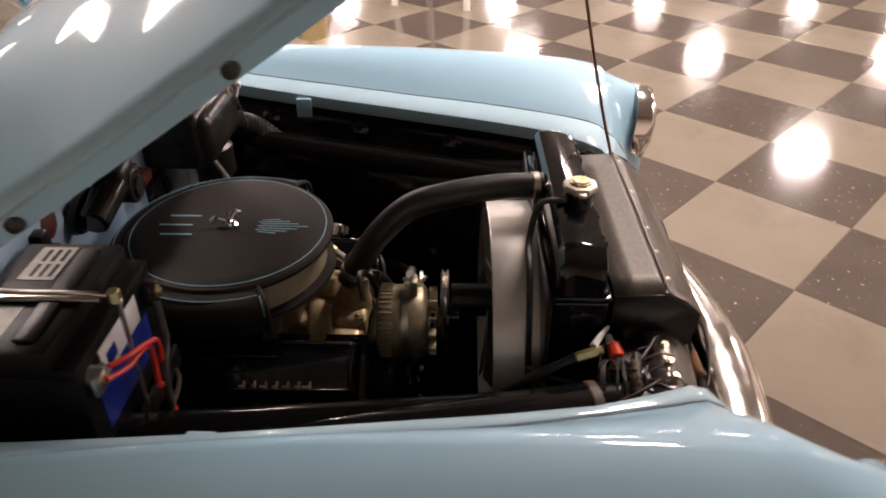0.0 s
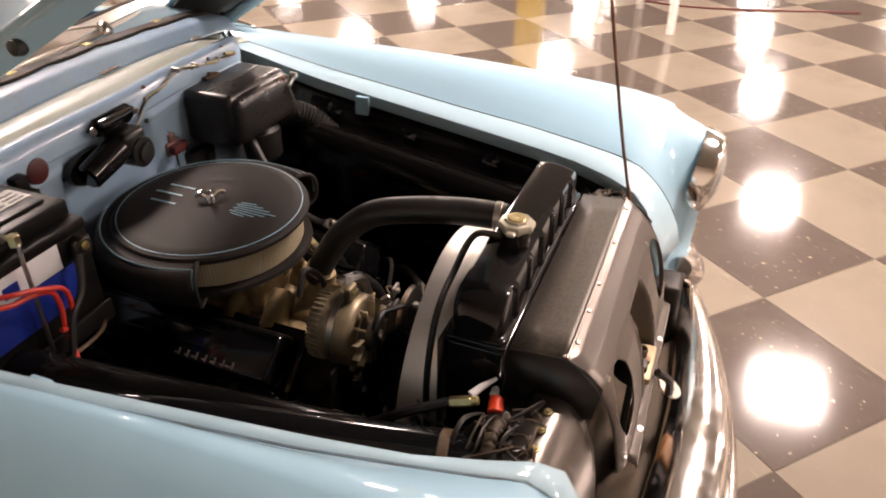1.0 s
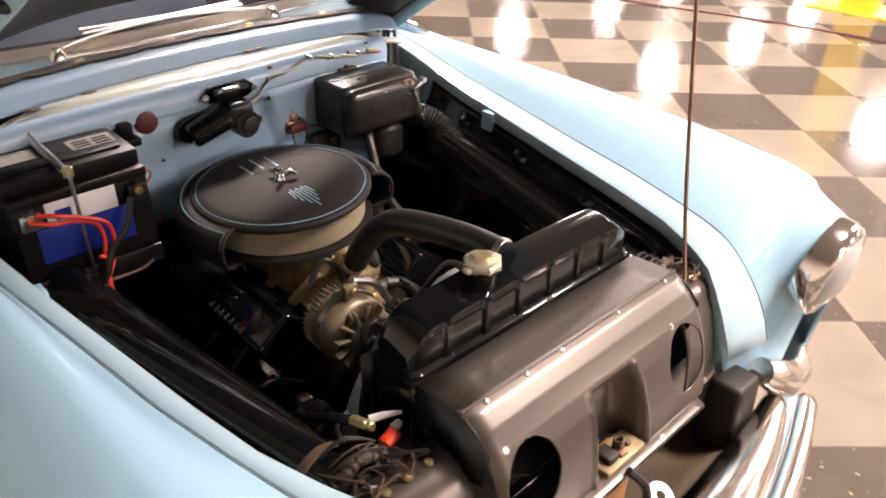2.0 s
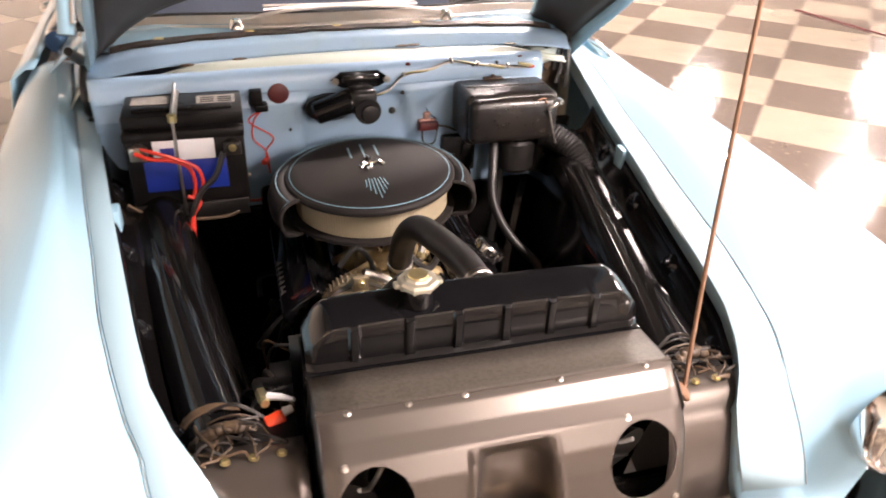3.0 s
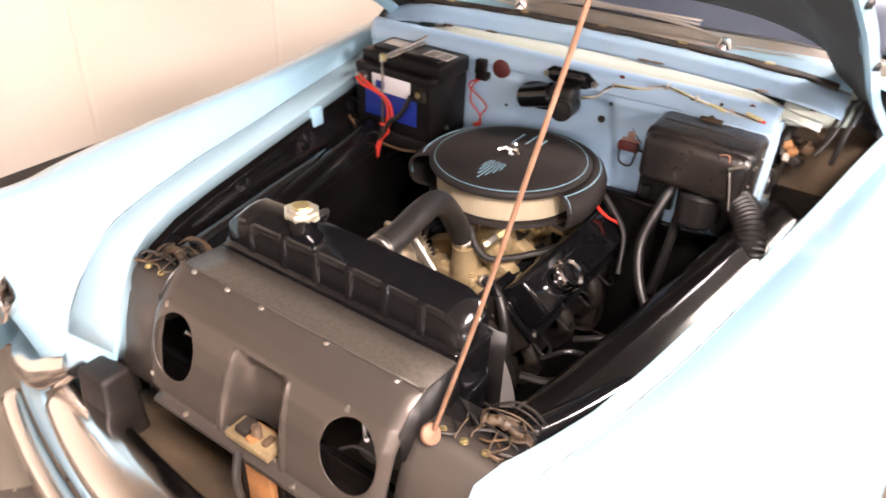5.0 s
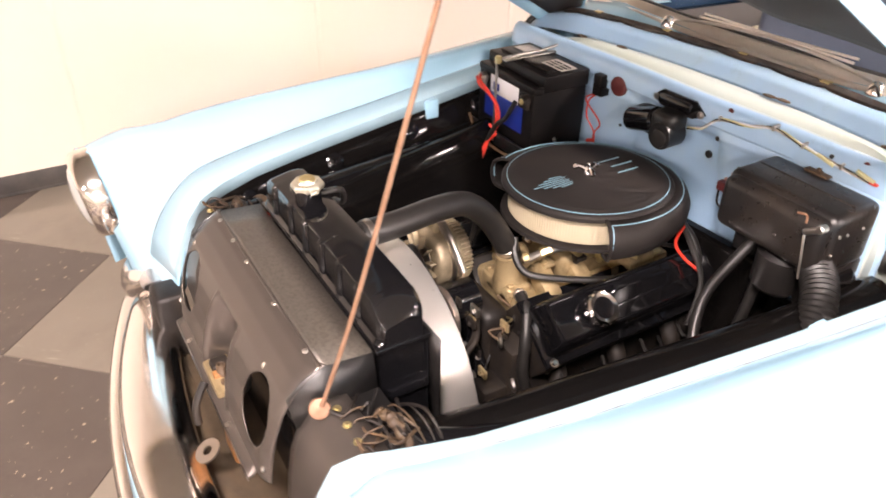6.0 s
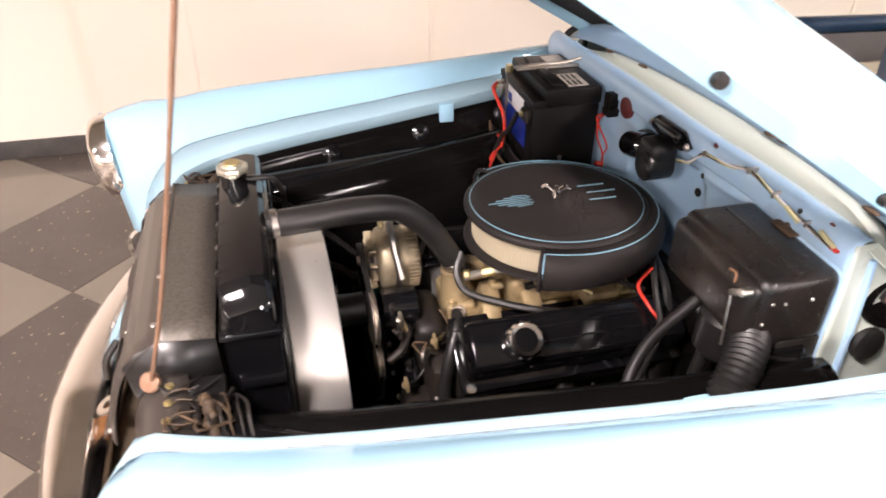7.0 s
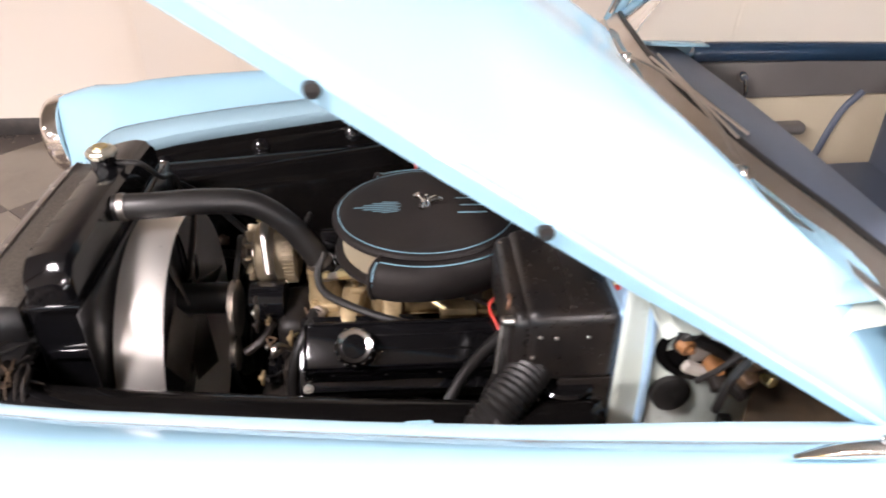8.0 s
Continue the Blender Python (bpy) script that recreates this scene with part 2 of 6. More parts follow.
# ---------- building helpers ----------
class Solid:
    """Vertices and faces of one part, gathered from simple pieces."""

    def __init__(self):
        self.v, self.f = [], []

    def add(self, verts, faces, m=None):
        k = len(self.v)
        self.v += [tuple(m @ Vector(p)) if m else tuple(p) for p in verts]
        self.f += [tuple(i + k for i in f) for f in faces]
        return self

    def box(self, x0, x1, y0, y1, z0, z1, bevel=0.004, segs=2, m=None, taper=None):
        bm = bmesh.new()
        bmesh.ops.create_cube(bm, size=1)
        for p in bm.verts:
            fx = fy = 1.0
            if taper and p.co.z > 0:
                fx, fy = taper
            p.co = ((x0 + x1) / 2 + p.co.x * (x1 - x0) * fx, (y0 + y1) / 2 + p.co.y * (y1 - y0) * fy, z0 if p.co.z < 0 else z1)
        if bevel:
            bmesh.ops.bevel(bm, geom=bm.edges[:], offset=bevel, segments=segs, affect="EDGES", profile=0.5)
        bm.verts.index_update()
        self.add([p.co.copy() for p in bm.verts], [[p.index for p in f.verts] for f in bm.faces], m)
        bm.free()
        return self

    def grid(self, rows, closed_u=False, closed_v=False):
        n, w = len(rows), len(rows[0])
        faces = []
        for i in range(n if closed_u else n - 1):
            for j in range(w if closed_v else w - 1):
                a, b = (i + 1) % n, (j + 1) % w
                faces.append((i * w + j, i * w + b, a * w + b, a * w + j))
        return self.add([p for r in rows for p in r], faces)

    def lathe(self, profile, segs=32, m=None, caps=True, start=0.0, sweep=None):
        """profile: (radius, height) pairs turned about local z."""
        full = sweep is None
        rows = []
        for i in range(segs if full else segs + 1):
            a = start + (2 * math.pi if full else sweep) * i / segs
            rows.append([Vector((r * math.cos(a), r * math.sin(a), h)) for r, h in profile])
        if m:
            rows = [[m @ p for p in r] for r in rows]
        k = len(self.v)
        self.grid(rows, closed_u=full)
        if caps and full:
            w = len(profile)
            if profile[0][0] > 1e-6:
                self.f.append(tuple(k + i * w for i in reversed(range(segs))))
            if profile[-1][0] > 1e-6:
                self.f.append(tuple(k + i * w + w - 1 for i in range(segs)))
        return self

    def cyl(self, a, b, r, r2=None, segs=20, edge=0.0015):
        a, b = Vector(a), Vector(b)
        d = (b - a).length
        r2 = r if r2 is None else r2
        m = Matrix.Translation(a) @ (b - a).to_track_quat("Z", "Y").to_matrix().to_4x4()
        e = min(edge, d / 3, r / 3)
        return self.lathe([(r - e, 0), (r, e), (r2, d - e), (r2 - e, d)], segs, m)

    def tube(self, pts, r, segs=10, steps=8, radii=None):
        """A round tube along a smooth curve through the points."""
        path = smooth(pts, steps)
        n = len(path)
        rows, up = [], Vector((0.13, 0.21, 0.97))
        for i, p in enumerate(path):
            d = (path[min(i + 1, n - 1)] - path[max(i - 1, 0)]).normalized()
            up = (up - d * up.dot(d)).normalized()
            s = d.cross(up)
            rr = r if radii is None else np.interp(i / (n - 1), np.linspace(0, 1, len(radii)), radii)
            rows.append([p + (up * math.cos(a) + s * math.sin(a)) * rr for a in (2 * math.pi * j / segs for j in range(segs))])
        k = len(self.v)
        self.grid(rows, closed_v=True)
        self.f.append(tuple(k + j for j in reversed(range(segs))))
        self.f.append(tuple(k + (n - 1) * segs + j for j in range(segs)))
        return self

    def ball(self, c, r, segs=14, squash=1.0):
        prof = [(max(r * math.sin(math.pi * i / 8), 1e-7), -r * squash * math.cos(math.pi * i / 8)) for i in range(9)]
        return self.lathe(prof, segs, Matrix.Translation(c), caps=False)

    def bolt(self, p, n, r=0.008, h=0.006):
        """A hexagon bolt head with a washer at p, its axis along n."""
        n = Vector(n).normalized()
        m = Matrix.Translation(p) @ n.to_track_quat("Z", "Y").to_matrix().to_4x4()
        self.lathe([(r * 1.5, -0.001), (r * 1.5, 0.0015), (r * 0.9, 0.0018)], 14, m)
        self.lathe([(r, 0.001), (r, h * 0.8), (r * 0.85, h)], 6, m)
        return self


def smooth(pts, steps=8):
    """Points on a Catmull-Rom curve through pts."""
    p = [Vector(q) for q in pts]
    if len(p) < 3:
        return [p[0].lerp(p[-1], i / steps) for i in range(steps + 1)]
    q = [p[0] * 2 - p[1], *p, p[-1] * 2 - p[-2]]
    out = []
    for i in range(1, len(q) - 2):
        for s in range(steps):
            t = s / steps
            a, b, c, d = q[i - 1], q[i], q[i + 1], q[i + 2]
            out.append(0.5 * ((2 * b) + (c - a) * t + (2 * a - 5 * b + 4 * c - d) * t * t + (3 * b - a - 3 * c + d) * t ** 3))
    out.append(p[-1])
    return out


def part(name, solid, material, parent=None, label="", flat=False, thick=0.0, offset=-1, angle=38):
    """Link a Solid as one mesh object under a thing or a part."""
    me = bpy.data.meshes.new(name)
    me.from_pydata(solid.v, [], solid.f)
    me.materials.append(material)
    bm = bmesh.new()
    bm.from_mesh(me)
    bmesh.ops.recalc_face_normals(bm, faces=bm.faces)
    bm.to_mesh(me)
    bm.free()
    if not flat:
        me.polygons.foreach_set("use_smooth", [True] * len(me.polygons))
        me.set_sharp_from_angle(angle=radians(angle))
    ob = new(name, me)
    if thick:
        k = ob.modifiers.new("thickness", "SOLIDIFY")
        k.thickness, k.offset = thick, offset
    if parent:
        ob.parent = parent
    if label:
        ob["label"] = label
    return ob


def thing(name, label, category, group="", kind="", at=(0, 0, 0)):
    ob = new(name)
    ob.empty_display_size = 0.05
    return tagged(ob, label, category, group, kind)


def lerp_table(table):
    xs = [r[0] for r in table]
    return lambda v: [float(np.interp(v, xs, [r[k] for r in table])) for k in range(1, len(table[0]))]


# ---------- the hall ----------
X0, X1, Y0, Y1, TOP = -2.475, 24.0, -12.0, 15.0, 3.12
wall_w = thing("wall_west", "cream painted wall with shallow pilaster and black vinyl base", "wall", kind="structure")
STEP = -0.575   # where the wall steps back
part("wall_panel", Solid().box(X0 - 0.3, X0, STEP, Y1, 0, TOP, 0.004), WALL, wall_w)
part("wall_recess", Solid().box(X0 - 0.3, X0 - 0.085, Y0, STEP - 0.001, 0, TOP, 0), WALL, wall_w)
for y in np.arange(-0.10, 14.0, 1.22):
    part("panel_joint", Solid().box(X0 - 0.002, X0 + 0.0035, y - 0.012, y + 0.012, 0.101, TOP - 0.01, 0.001), WALL, wall_w, "shallow cover strip over a wall panel joint")
part("baseboard", Solid().box(X0 + 0.001, X0 + 0.008, STEP - 0.006, Y1, 0.001, 0.10, 0.002).box(X0 + 0.0, X0 + 0.012, STEP - 0.006, Y1, 0.001, 0.012, 0.002).box(X0 - 0.084, X0 + 0.008, STEP - 0.008, STEP - 0.002, 0.001, 0.10, 0.002), BASEBOARD, wall_w, "black vinyl baseboard strip")
part("baseboard", Solid().box(X0 - 0.084, X0 - 0.077, Y0, STEP - 0.009, 0.001, 0.10, 0.002), BASEBOARD, wall_w, "black vinyl baseboard strip")
for name, box in (("wall_east", (X1, X1 + 0.2, Y0, Y1)), ("wall_south", (X0 - 0.2, X1 + 0.2, Y0 - 0.2, Y0)), ("wall_north", (X0 - 0.2, X1 + 0.2, Y1, Y1 + 0.2))):
    tagged(part(name, Solid().box(*box, 0, TOP, 0), WALL), "plain cream painted hall wall", "wall", kind="structure")
tagged(part("ceiling", Solid().box(X0 - 0.2, X1 + 0.2, Y0 - 0.2, Y1 + 0.2, TOP, TOP + 0.1, 0), CEIL), "white board ceiling of the hall", "ceiling", kind="structure")

room = Matrix.Rotation(ROOM_TURN, 4, "Z")


def ceiling_light():
    ob = thing("ceiling_light", "white recessed ceiling lamp with glowing square diffuser", "ceiling light", "lamps in the hall ceiling")
    part("frame", Solid().box(-0.30, 0.30, -0.30, -0.272, -0.02, 0.11, 0.003).box(-0.30, 0.30, 0.272, 0.30, -0.02, 0.11, 0.003)
         .box(-0.30, -0.272, -0.272, 0.272, -0.02, 0.11, 0.003).box(0.272, 0.30, -0.272, 0.272, -0.02, 0.11, 0.003), FIXTURE, ob)
    part("diffuser", Solid().box(-0.270, 0.270, -0.270, 0.270, 0.0, 0.02, 0), glow, ob, "glowing white diffuser")
    return ob


first_lamp = None
for lx in (1.45, 4.6, 8.4, 12.8, 16.9, 20.4):
    for ly in (-8.9, -5.1, -0.95 if lx < 2 else -1.5, 2.9 if lx < 2 else 2.3, 6.5, 10.4):
        place = room @ Matrix.Translation((lx, ly, LIGHTS_UP))
        if first_lamp is None:
            first_lamp = ceiling_light()
            first_lamp.matrix_basis = place
        else:
            copy_thing(first_lamp, place)

# ---------- car body ----------
car = thing("car_body", "sky blue 1950s car with open engine bay standing on chequered floor", "car")

# opening edge, seam and crown of the wing against y:  y, x_edge, z_edge, x_seam, z_seam, x_crown, z_crown, x_side, z_side
WING = lerp_table([
    (-0.02, 0.428, 0.845, 0.500, 0.880, 0.735, 0.965, 0.880, 0.80),
    (0.06, 0.472, 0.862, 0.530, 0.893, 0.740, 0.978, 0.890, 0.80),
    (0.16, 0.510, 0.872, 0.556, 0.900, 0.745, 0.986, 0.900, 0.80),
    (0.30, 0.540, 0.882, 0.588, 0.908, 0.750, 0.992, 0.910, 0.80),
    (0.50, 0.575, 0.895, 0.620, 0.918, 0.760, 0.998, 0.920, 0.80),
    (0.70, 0.610, 0.908, 0.655, 0.930, 0.770, 1.000, 0.920, 0.80),
    (0.95, 0.650, 0.928, 0.695, 0.945, 0.785, 0.998, 0.920, 0.80),
    (1.20, 0.690, 0.962, 0.735, 0.970, 0.800, 0.995, 0.920, 0.80),
    (1.45, 0.730, 0.990, 0.770, 0.994, 0.815, 1.000, 0.920, 0.80),
])


def ease(t):
    t = min(1.0, max(0.0, t))
    return t * t * (3 - 2 * t)


def section(e, s, c, d, low, n=7, full=1.0):
    """One cross-section of the wing from the flange's foot over the crown to the side."""
    e, s, c, d, low = (Vector(q) for q in (e, s, c, d, low))
    lip = s + (c - s).normalized() * 0.035 + Vector((0, 0, 0.008))
    top = [lip]
    for i in range(1, n + 1):
        t = i / n
        a, b = lip.lerp(Vector((c.x - 0.03, c.y, c.z)), t), Vector((lip.x * 0.62 + c.x * 0.38, c.y, c.z)).lerp(c, t)
        top.append(a.lerp(b, t))
    for i in range(1, n + 1):
        t = i / n
        k = ((c + d) / 2).lerp(Vector((d.x, (c.y + d.y) / 2, c.z)), full)
        top.append(c * (1 - t) ** 2 + k * (2 * t * (1 - t)) + d * t * t)
    return [e - Vector((0, 0, 0.045)), e - Vector((0, 0, 0.006)), e + Vector((0.006, 0, 0)), s - Vector((0.004, 0, 0.002)), s, s + Vector((0.004, 0, 0.0035)), *top, low]


def wing_rows(side):
    rows = []
    for y in np.linspace(1.46 if side < 0 else 1.75, 0.0, 56):
        xe, ze, xs, zs, xc, zc, xd, zd = WING(y)
        if side < 0:   # this wing is flatter on its outer shoulder
            w = ease((1.46 - y) / 0.95)
            xc, zc = xc - 0.065 * w, zc - 0.012 * w
        rows.append(section((xe, y, ze), (xs, y, zs), (xc, y, zc), (xd, y, zd), (0.92 if y > 0 else 0.9, y, 0.45), full=1.0 if side > 0 else 1 - 0.5 * w))
    # the nose, turning down in front of the bay and closing round the headlamp
    nose = [
        ((0.416, -0.035, 0.820), (0.498, -0.045, 0.850), (0.730, -0.060, 0.955), (0.875, -0.05, 0.80), (0.885, -0.03, 0.45)),
        ((0.414, -0.062, 0.770), (0.505, -0.080, 0.800), (0.722, -0.110, 0.945), (0.865, -0.10, 0.80), (0.87, -0.08, 0.45)),
        ((0.422, -0.080, 0.715), (0.515, -0.105, 0.745), (0.712, -0.155, 0.930), (0.848, -0.15, 0.80), (0.85, -0.12, 0.46)),
        ((0.436, -0.088, 0.665), (0.525, -0.120, 0.690), (0.705, -0.190, 0.918), (0.832, -0.19, 0.80), (0.82, -0.15, 0.52)),
        ((0.470, -0.094, 0.625), (0.545, -0.140, 0.640), (0.700, -0.215, 0.908), (0.818, -0.215, 0.80), (0.78, -0.19, 0.54)),
        ((0.500, -0.110, 0.590), (0.570, -0.170, 0.610), (0.700, -0.232, 0.905), (0.812, -0.232, 0.80), (0.74, -0.205, 0.56)),
    ]
    back = 0.015 if side < 0 else 0.075   # the noses do not stand quite square
    for e, s, c, d, low in nose:
        shift = back * min(1, (e[1] + 0.02) / -0.05)
        fade = max(0.0, 1 + (e[1] + 0.02) / 0.09)
        moved = [Vector(q) + Vector((-0.008, shift * k, 0.008 * k)) for q, k in ((c, 1), (d, 1), (low, 0.8))]
        if side < 0:
            moved[0] += Vector((-0.065 * fade, 0, -0.012 * fade))
        rows.append(section(e, Vector(s) + Vector((0, shift * 0.3, 0)), *moved, full=1.0 if side > 0 else 1 - 0.5 * fade))
    return [[Vector((p.x * side, p.y, p.z)) for p in r] for r in rows]


for side in (-1, 1):
    wing = part("front_wing", Solid().grid(wing_rows(side)), BLUE, car, "glossy sky blue front wing", thick=0.004, offset=0)
    seam = [Vector((WING(y)[2] * side, y, WING(y)[3] + 0.004)) for y in np.linspace(1.45, 0.0, 28)]
    seam += [Vector((x * side, y, z)) for x, y, z in ((0.499, -0.048, 0.852), (0.506, -0.083, 0.803), (0.516, -0.108, 0.748), (0.526, -0.123, 0.694))]
    # the seam's shadow, drawn as a thin darker tube
    part("seam_sealer", Solid().tube(seam, 0.0015, 6, 2), SEAM_SHADE, wing, "thin line along the wing seam in the tone of its shadow")
    for y in (1.08, 0.757, 0.479, 0.385, 0.237, 0.03) if side > 0 else ():
        xe, ze, xs, zs = WING(y)[:4]
        part("wing_bolt", Solid().bolt((side * (xs + (0.020 if side > 0 else -0.006)), y, zs + 0.004), (-0.2 * side, 0, 1), 0.005, 0.004), STEEL, wing)
    ty = 0.72 if side < 0 else 0.795
    xe, ze = WING(ty)[:2]
    part("bonnet_rest_tab", Solid().box(side * (xe - 0.008) - 0.009, side * (xe - 0.008) + 0.009, ty - 0.022, ty + 0.020, ze - 0.060, ze - 0.006, 0.004), BLUE, wing, "folded sky blue tab")
    # ledge below the seam in undercoat
    led = []
    for y in np.linspace(1.46 if side < 0 else 1.75, 0.0, 46):
        xe, ze, xs, zs = WING(y)[:4]
        led.append([Vector((side * (xe - 0.002), y, ze - 0.05)), Vector((side * (xe - 0.002), y, ze + 0.001)), Vector((side * (xs - 0.004), y, zs + 0.003))])
    for x, y, z, xs, ys, zs in ((0.414, -0.037, 0.822, 0.494, -0.047, 0.853), (0.412, -0.064, 0.772, 0.501, -0.083, 0.803), (0.420, -0.083, 0.717, 0.511, -0.109, 0.748), (0.434, -0.092, 0.667, 0.521, -0.124, 0.693)):
        led.append([Vector((side * x, y + 0.02, z - 0.045)), Vector((side * x, y, z)), Vector((side * xs, ys, zs))])
    part("inner_ledge", Solid().grid(led), FLANGE, wing, "pale blue inner ledge of the wing", thick=0.002, offset=0)
    # inner wing: drop, ridge, slope towards the chassis
    inner = []
    for y in np.linspace(1.08, 0.02, 40):
        xe, ze = WING(y)[:2]
        k = xe
        prof = [(k - 0.004, ze - 0.03), (k - 0.010, ze - 0.055), (k - 0.030, ze - 0.095), (k - 0.046, ze - 0.103), (k - 0.066, ze - 0.098), (k - 0.088, ze - 0.084), (k - 0.108, ze - 0.078), (k - 0.128, ze - 0.080),
                (k - 0.148, ze - 0.096), (k - 0.163, ze - 0.13), (k - 0.178, ze - 0.20), (k - 0.20, ze - 0.33), (k - 0.22, 0.40), (k - 0.22, 0.15)]
        inner.append([Vector((side * a, y, b)) for a, b in prof])
    iw = part("inner_wing", Solid().grid(inner), BLACK_INNER, car, "glossy black inner wing panel", thick=0.003, offset=0)
    for y in (0.125, 0.382, 0.638, 0.89):
        xe, ze = WING(y)[:2]
        m = Matrix.Translation((side * (xe - 0.017), y, ze - 0.070)) @ Vector((-side, 0, 0.5)).to_track_quat("Z", "Y").to_matrix().to_4x4()
        boss = part("pressed_boss", Solid().lathe([(0.027, -0.002), (0.024, 0.005), (0.015, 0.009), (0.008, 0.0105), (1e-6, 0.011)], 20, m), BLACK_GLOSS, iw)
        part("boss_bolt", Solid().lathe([(0.006, 0.010), (0.006, 0.014), (0.0045, 0.016), (1e-6, 0.016)], 6, m), BLACK_GLOSS, boss)
    # headlamp
    lamp_at = Matrix.Translation((side * 0.690, -0.205 if side < 0 else -0.146, 0.803 if side < 0 else 0.815))
    hl = part("headlamp", Solid().lathe([(0.112, -0.03), (0.114, 0.0), (0.108, 0.018), (0.096, 0.026), (0.090, 0.020)], 36, lamp_at @ pose(0, 0, 0, 98, 0, 0)), CHROME, car, "chrome headlamp rim", angle=60)
    part("lens", Solid().lathe([(0.091, 0.018), (0.07, 0.035), (0.04, 0.044), (1e-6, 0.047)], 32, lamp_at @ pose(0, 0, 0, 98, 0, 0)), LENS, hl, "fluted glass lens")
    part("reflector", Solid().lathe([(0.09, 0.01), (0.06, -0.02), (1e-6, -0.03)], 24, lamp_at @ pose(0, 0, 0, 98, 0, 0)), CHROME, hl)

# firewall, cowl, windscreen and bonnet stand a little askew to the radiator cover
CABIN = Matrix.Translation((-0.229, 1.075, 0)) @ Matrix.Rotation(radians(3.3), 4, "Z") @ Matrix.Translation((0.229, -1.075, 0))


def cabin_part(*args, **kw):
    ob = part(*args, **kw)
    ob.matrix_basis = CABIN
    return ob


# firewall, cowl and windscreen base
cabin_part("cowl_corner", Solid().grid([[Vector((x, y, z - (0.0 if i < 2 else 0.02 * (i - 1)))) for i, (x, z) in enumerate(((-0.60, 1.060), (-0.665, 1.056), (-0.70, 1.035), (-0.745, 0.985)))] for y in (1.17, 1.20, 1.24, 1.32, 1.40)]), BLUE_IN, car, "pale blue cowl corner beside the firewall", thick=0.003, offset=0)
BOW = lambda x: -0.20 * min(abs(x), 0.52) ** 2
SCREEN = lambda x: 1.325 + 0.16 * x * x   # foot of the glass
rows = []


def fire_y(x, z):
    """The firewall sheet: a shallow hollow behind the engine between two pressed shoulders."""
    y = 1.085 + BOW(x) * 0.3 - 0.012 * math.exp(-((x - 0.03) / 0.16) ** 2)
    fade = 1 - ease((z - 0.975) / 0.03)
    y += 0.020 * fade * (1 - ease((x - 0.085 - (1.0 - z) * 0.22) / 0.022)) * (1 - ease((-x - 0.150 - (1.0 - z) * 0.10) / 0.022))
    return y - 0.005 * math.exp(-((z - 0.985 - 0.03 * x) / 0.008) ** 2)


for x in np.linspace(-0.668, 0.506, 90):
    y = fire_y(x, 1.2)
    r = [(fire_y(x, z), z) for z in (0.30, 0.60, 0.74, 0.80, 0.84, 0.88, 0.91, 0.935, 0.955, 0.967, 0.975, 0.981, 0.987, 0.993, 1.0, 1.007)]
    r += [(y - 0.005, 1.013), (y - 0.005, 1.042), (y + 0.003, 1.060), (y + 0.014, 1.068), (y + 0.026, 1.068)]
    rows.append([Vector((x, a, b)) for a, b in r])
fire = cabin_part("firewall", Solid().grid(rows), BLUE_FIRE, car, "blue painted firewall with fixing holes and clips", thick=0.003, offset=0)
rows = []
for x in np.linspace(-0.675, 0.595, 46):
    y = 1.085 + BOW(x) * 0.3 - 0.012 * math.exp(-((x - 0.03) / 0.16) ** 2)
    b, d = BOW(x), -0.02 * max(abs(x) - 0.42, 0) / 0.1
    rows.append([Vector((x, a, c + d)) for a, c in ((y + 0.020, 1.0695), (y + 0.028, 1.064), (y + 0.040, 1.071), (y + 0.060 + b * 0.4, 1.077), (y + 0.085 + b * 0.6, 1.075), (1.188 + b, 1.068), (1.198 + b, 1.0695))])
cabin_part("rain_gutter", Solid().grid(rows), BLUE_IN, car, "pale blue green rain gutter behind the firewall", thick=0.003, offset=0)
recess = lambda line: [[Vector((x, y, 0.3 + (t - 0.3) * (1.06 - 0.55 * (x - 0.506) - 0.3) / 0.73)) for x, y in line] for t in (0.3, 0.6, 0.75, 0.86, 0.95, 1.03)]
cabin_part("firewall_recess", Solid().grid(recess(((0.506, 1.066), (0.504, 1.08), (0.506, 1.12), (0.514, 1.20), (0.532, 1.29)))), BLUE_IN, car, "pale blue recess beside the firewall", thick=0.003, offset=0)
# dark brown puts the cavity's shade into the colour of this panel
cabin_part("recess_back", Solid().grid(recess(((0.533, 1.29), (0.58, 1.35), (0.66, 1.38), (0.74, 1.39)))), GRIME_AND_SHADE, car, "brown dirty back of the recess", thick=0.003, offset=0)
rows = []
for x in np.linspace(0.50, 0.66, 9):
    d, q = -0.10 * (x - 0.50), 2.2 * (x - 0.50) ** 1.5
    rows.append([Vector((x, y + q * max(0.0, (1.40 - y) / 0.28), z + d)) for y, z in ((1.126, 1.018), (1.118, 1.030), (1.117, 1.052), (1.122, 1.058), (1.150, 1.064), (1.175, 1.062), (1.190, 1.060), (1.200, 1.068), (1.215, 1.086), (1.226, 1.093), (1.27, 1.097), (1.33, 1.100), (1.40, 1.102))])
ge = cabin_part("gutter_end", Solid().grid(rows), BLUE_IN, car, "pale blue green end of the gutter above the opening", thick=0.003, offset=0)
for x, y in ((0.56, 1.165), (0.60, 1.21)):
    part("fixing_bolt", Solid().bolt((x, y, 1.060 - 0.10 * (x - 0.5)), (0, 0, 1), 0.006, 0.005), RUSTY, ge)
cabin_part("corner_bead", Solid().tube([(0.508, 1.118, 0.62), (0.509, 1.118, 0.85), (0.508, 1.110, 1.03)], 0.008, 8), BLUE_FIRE, car, "pressed bead at the firewall corner")
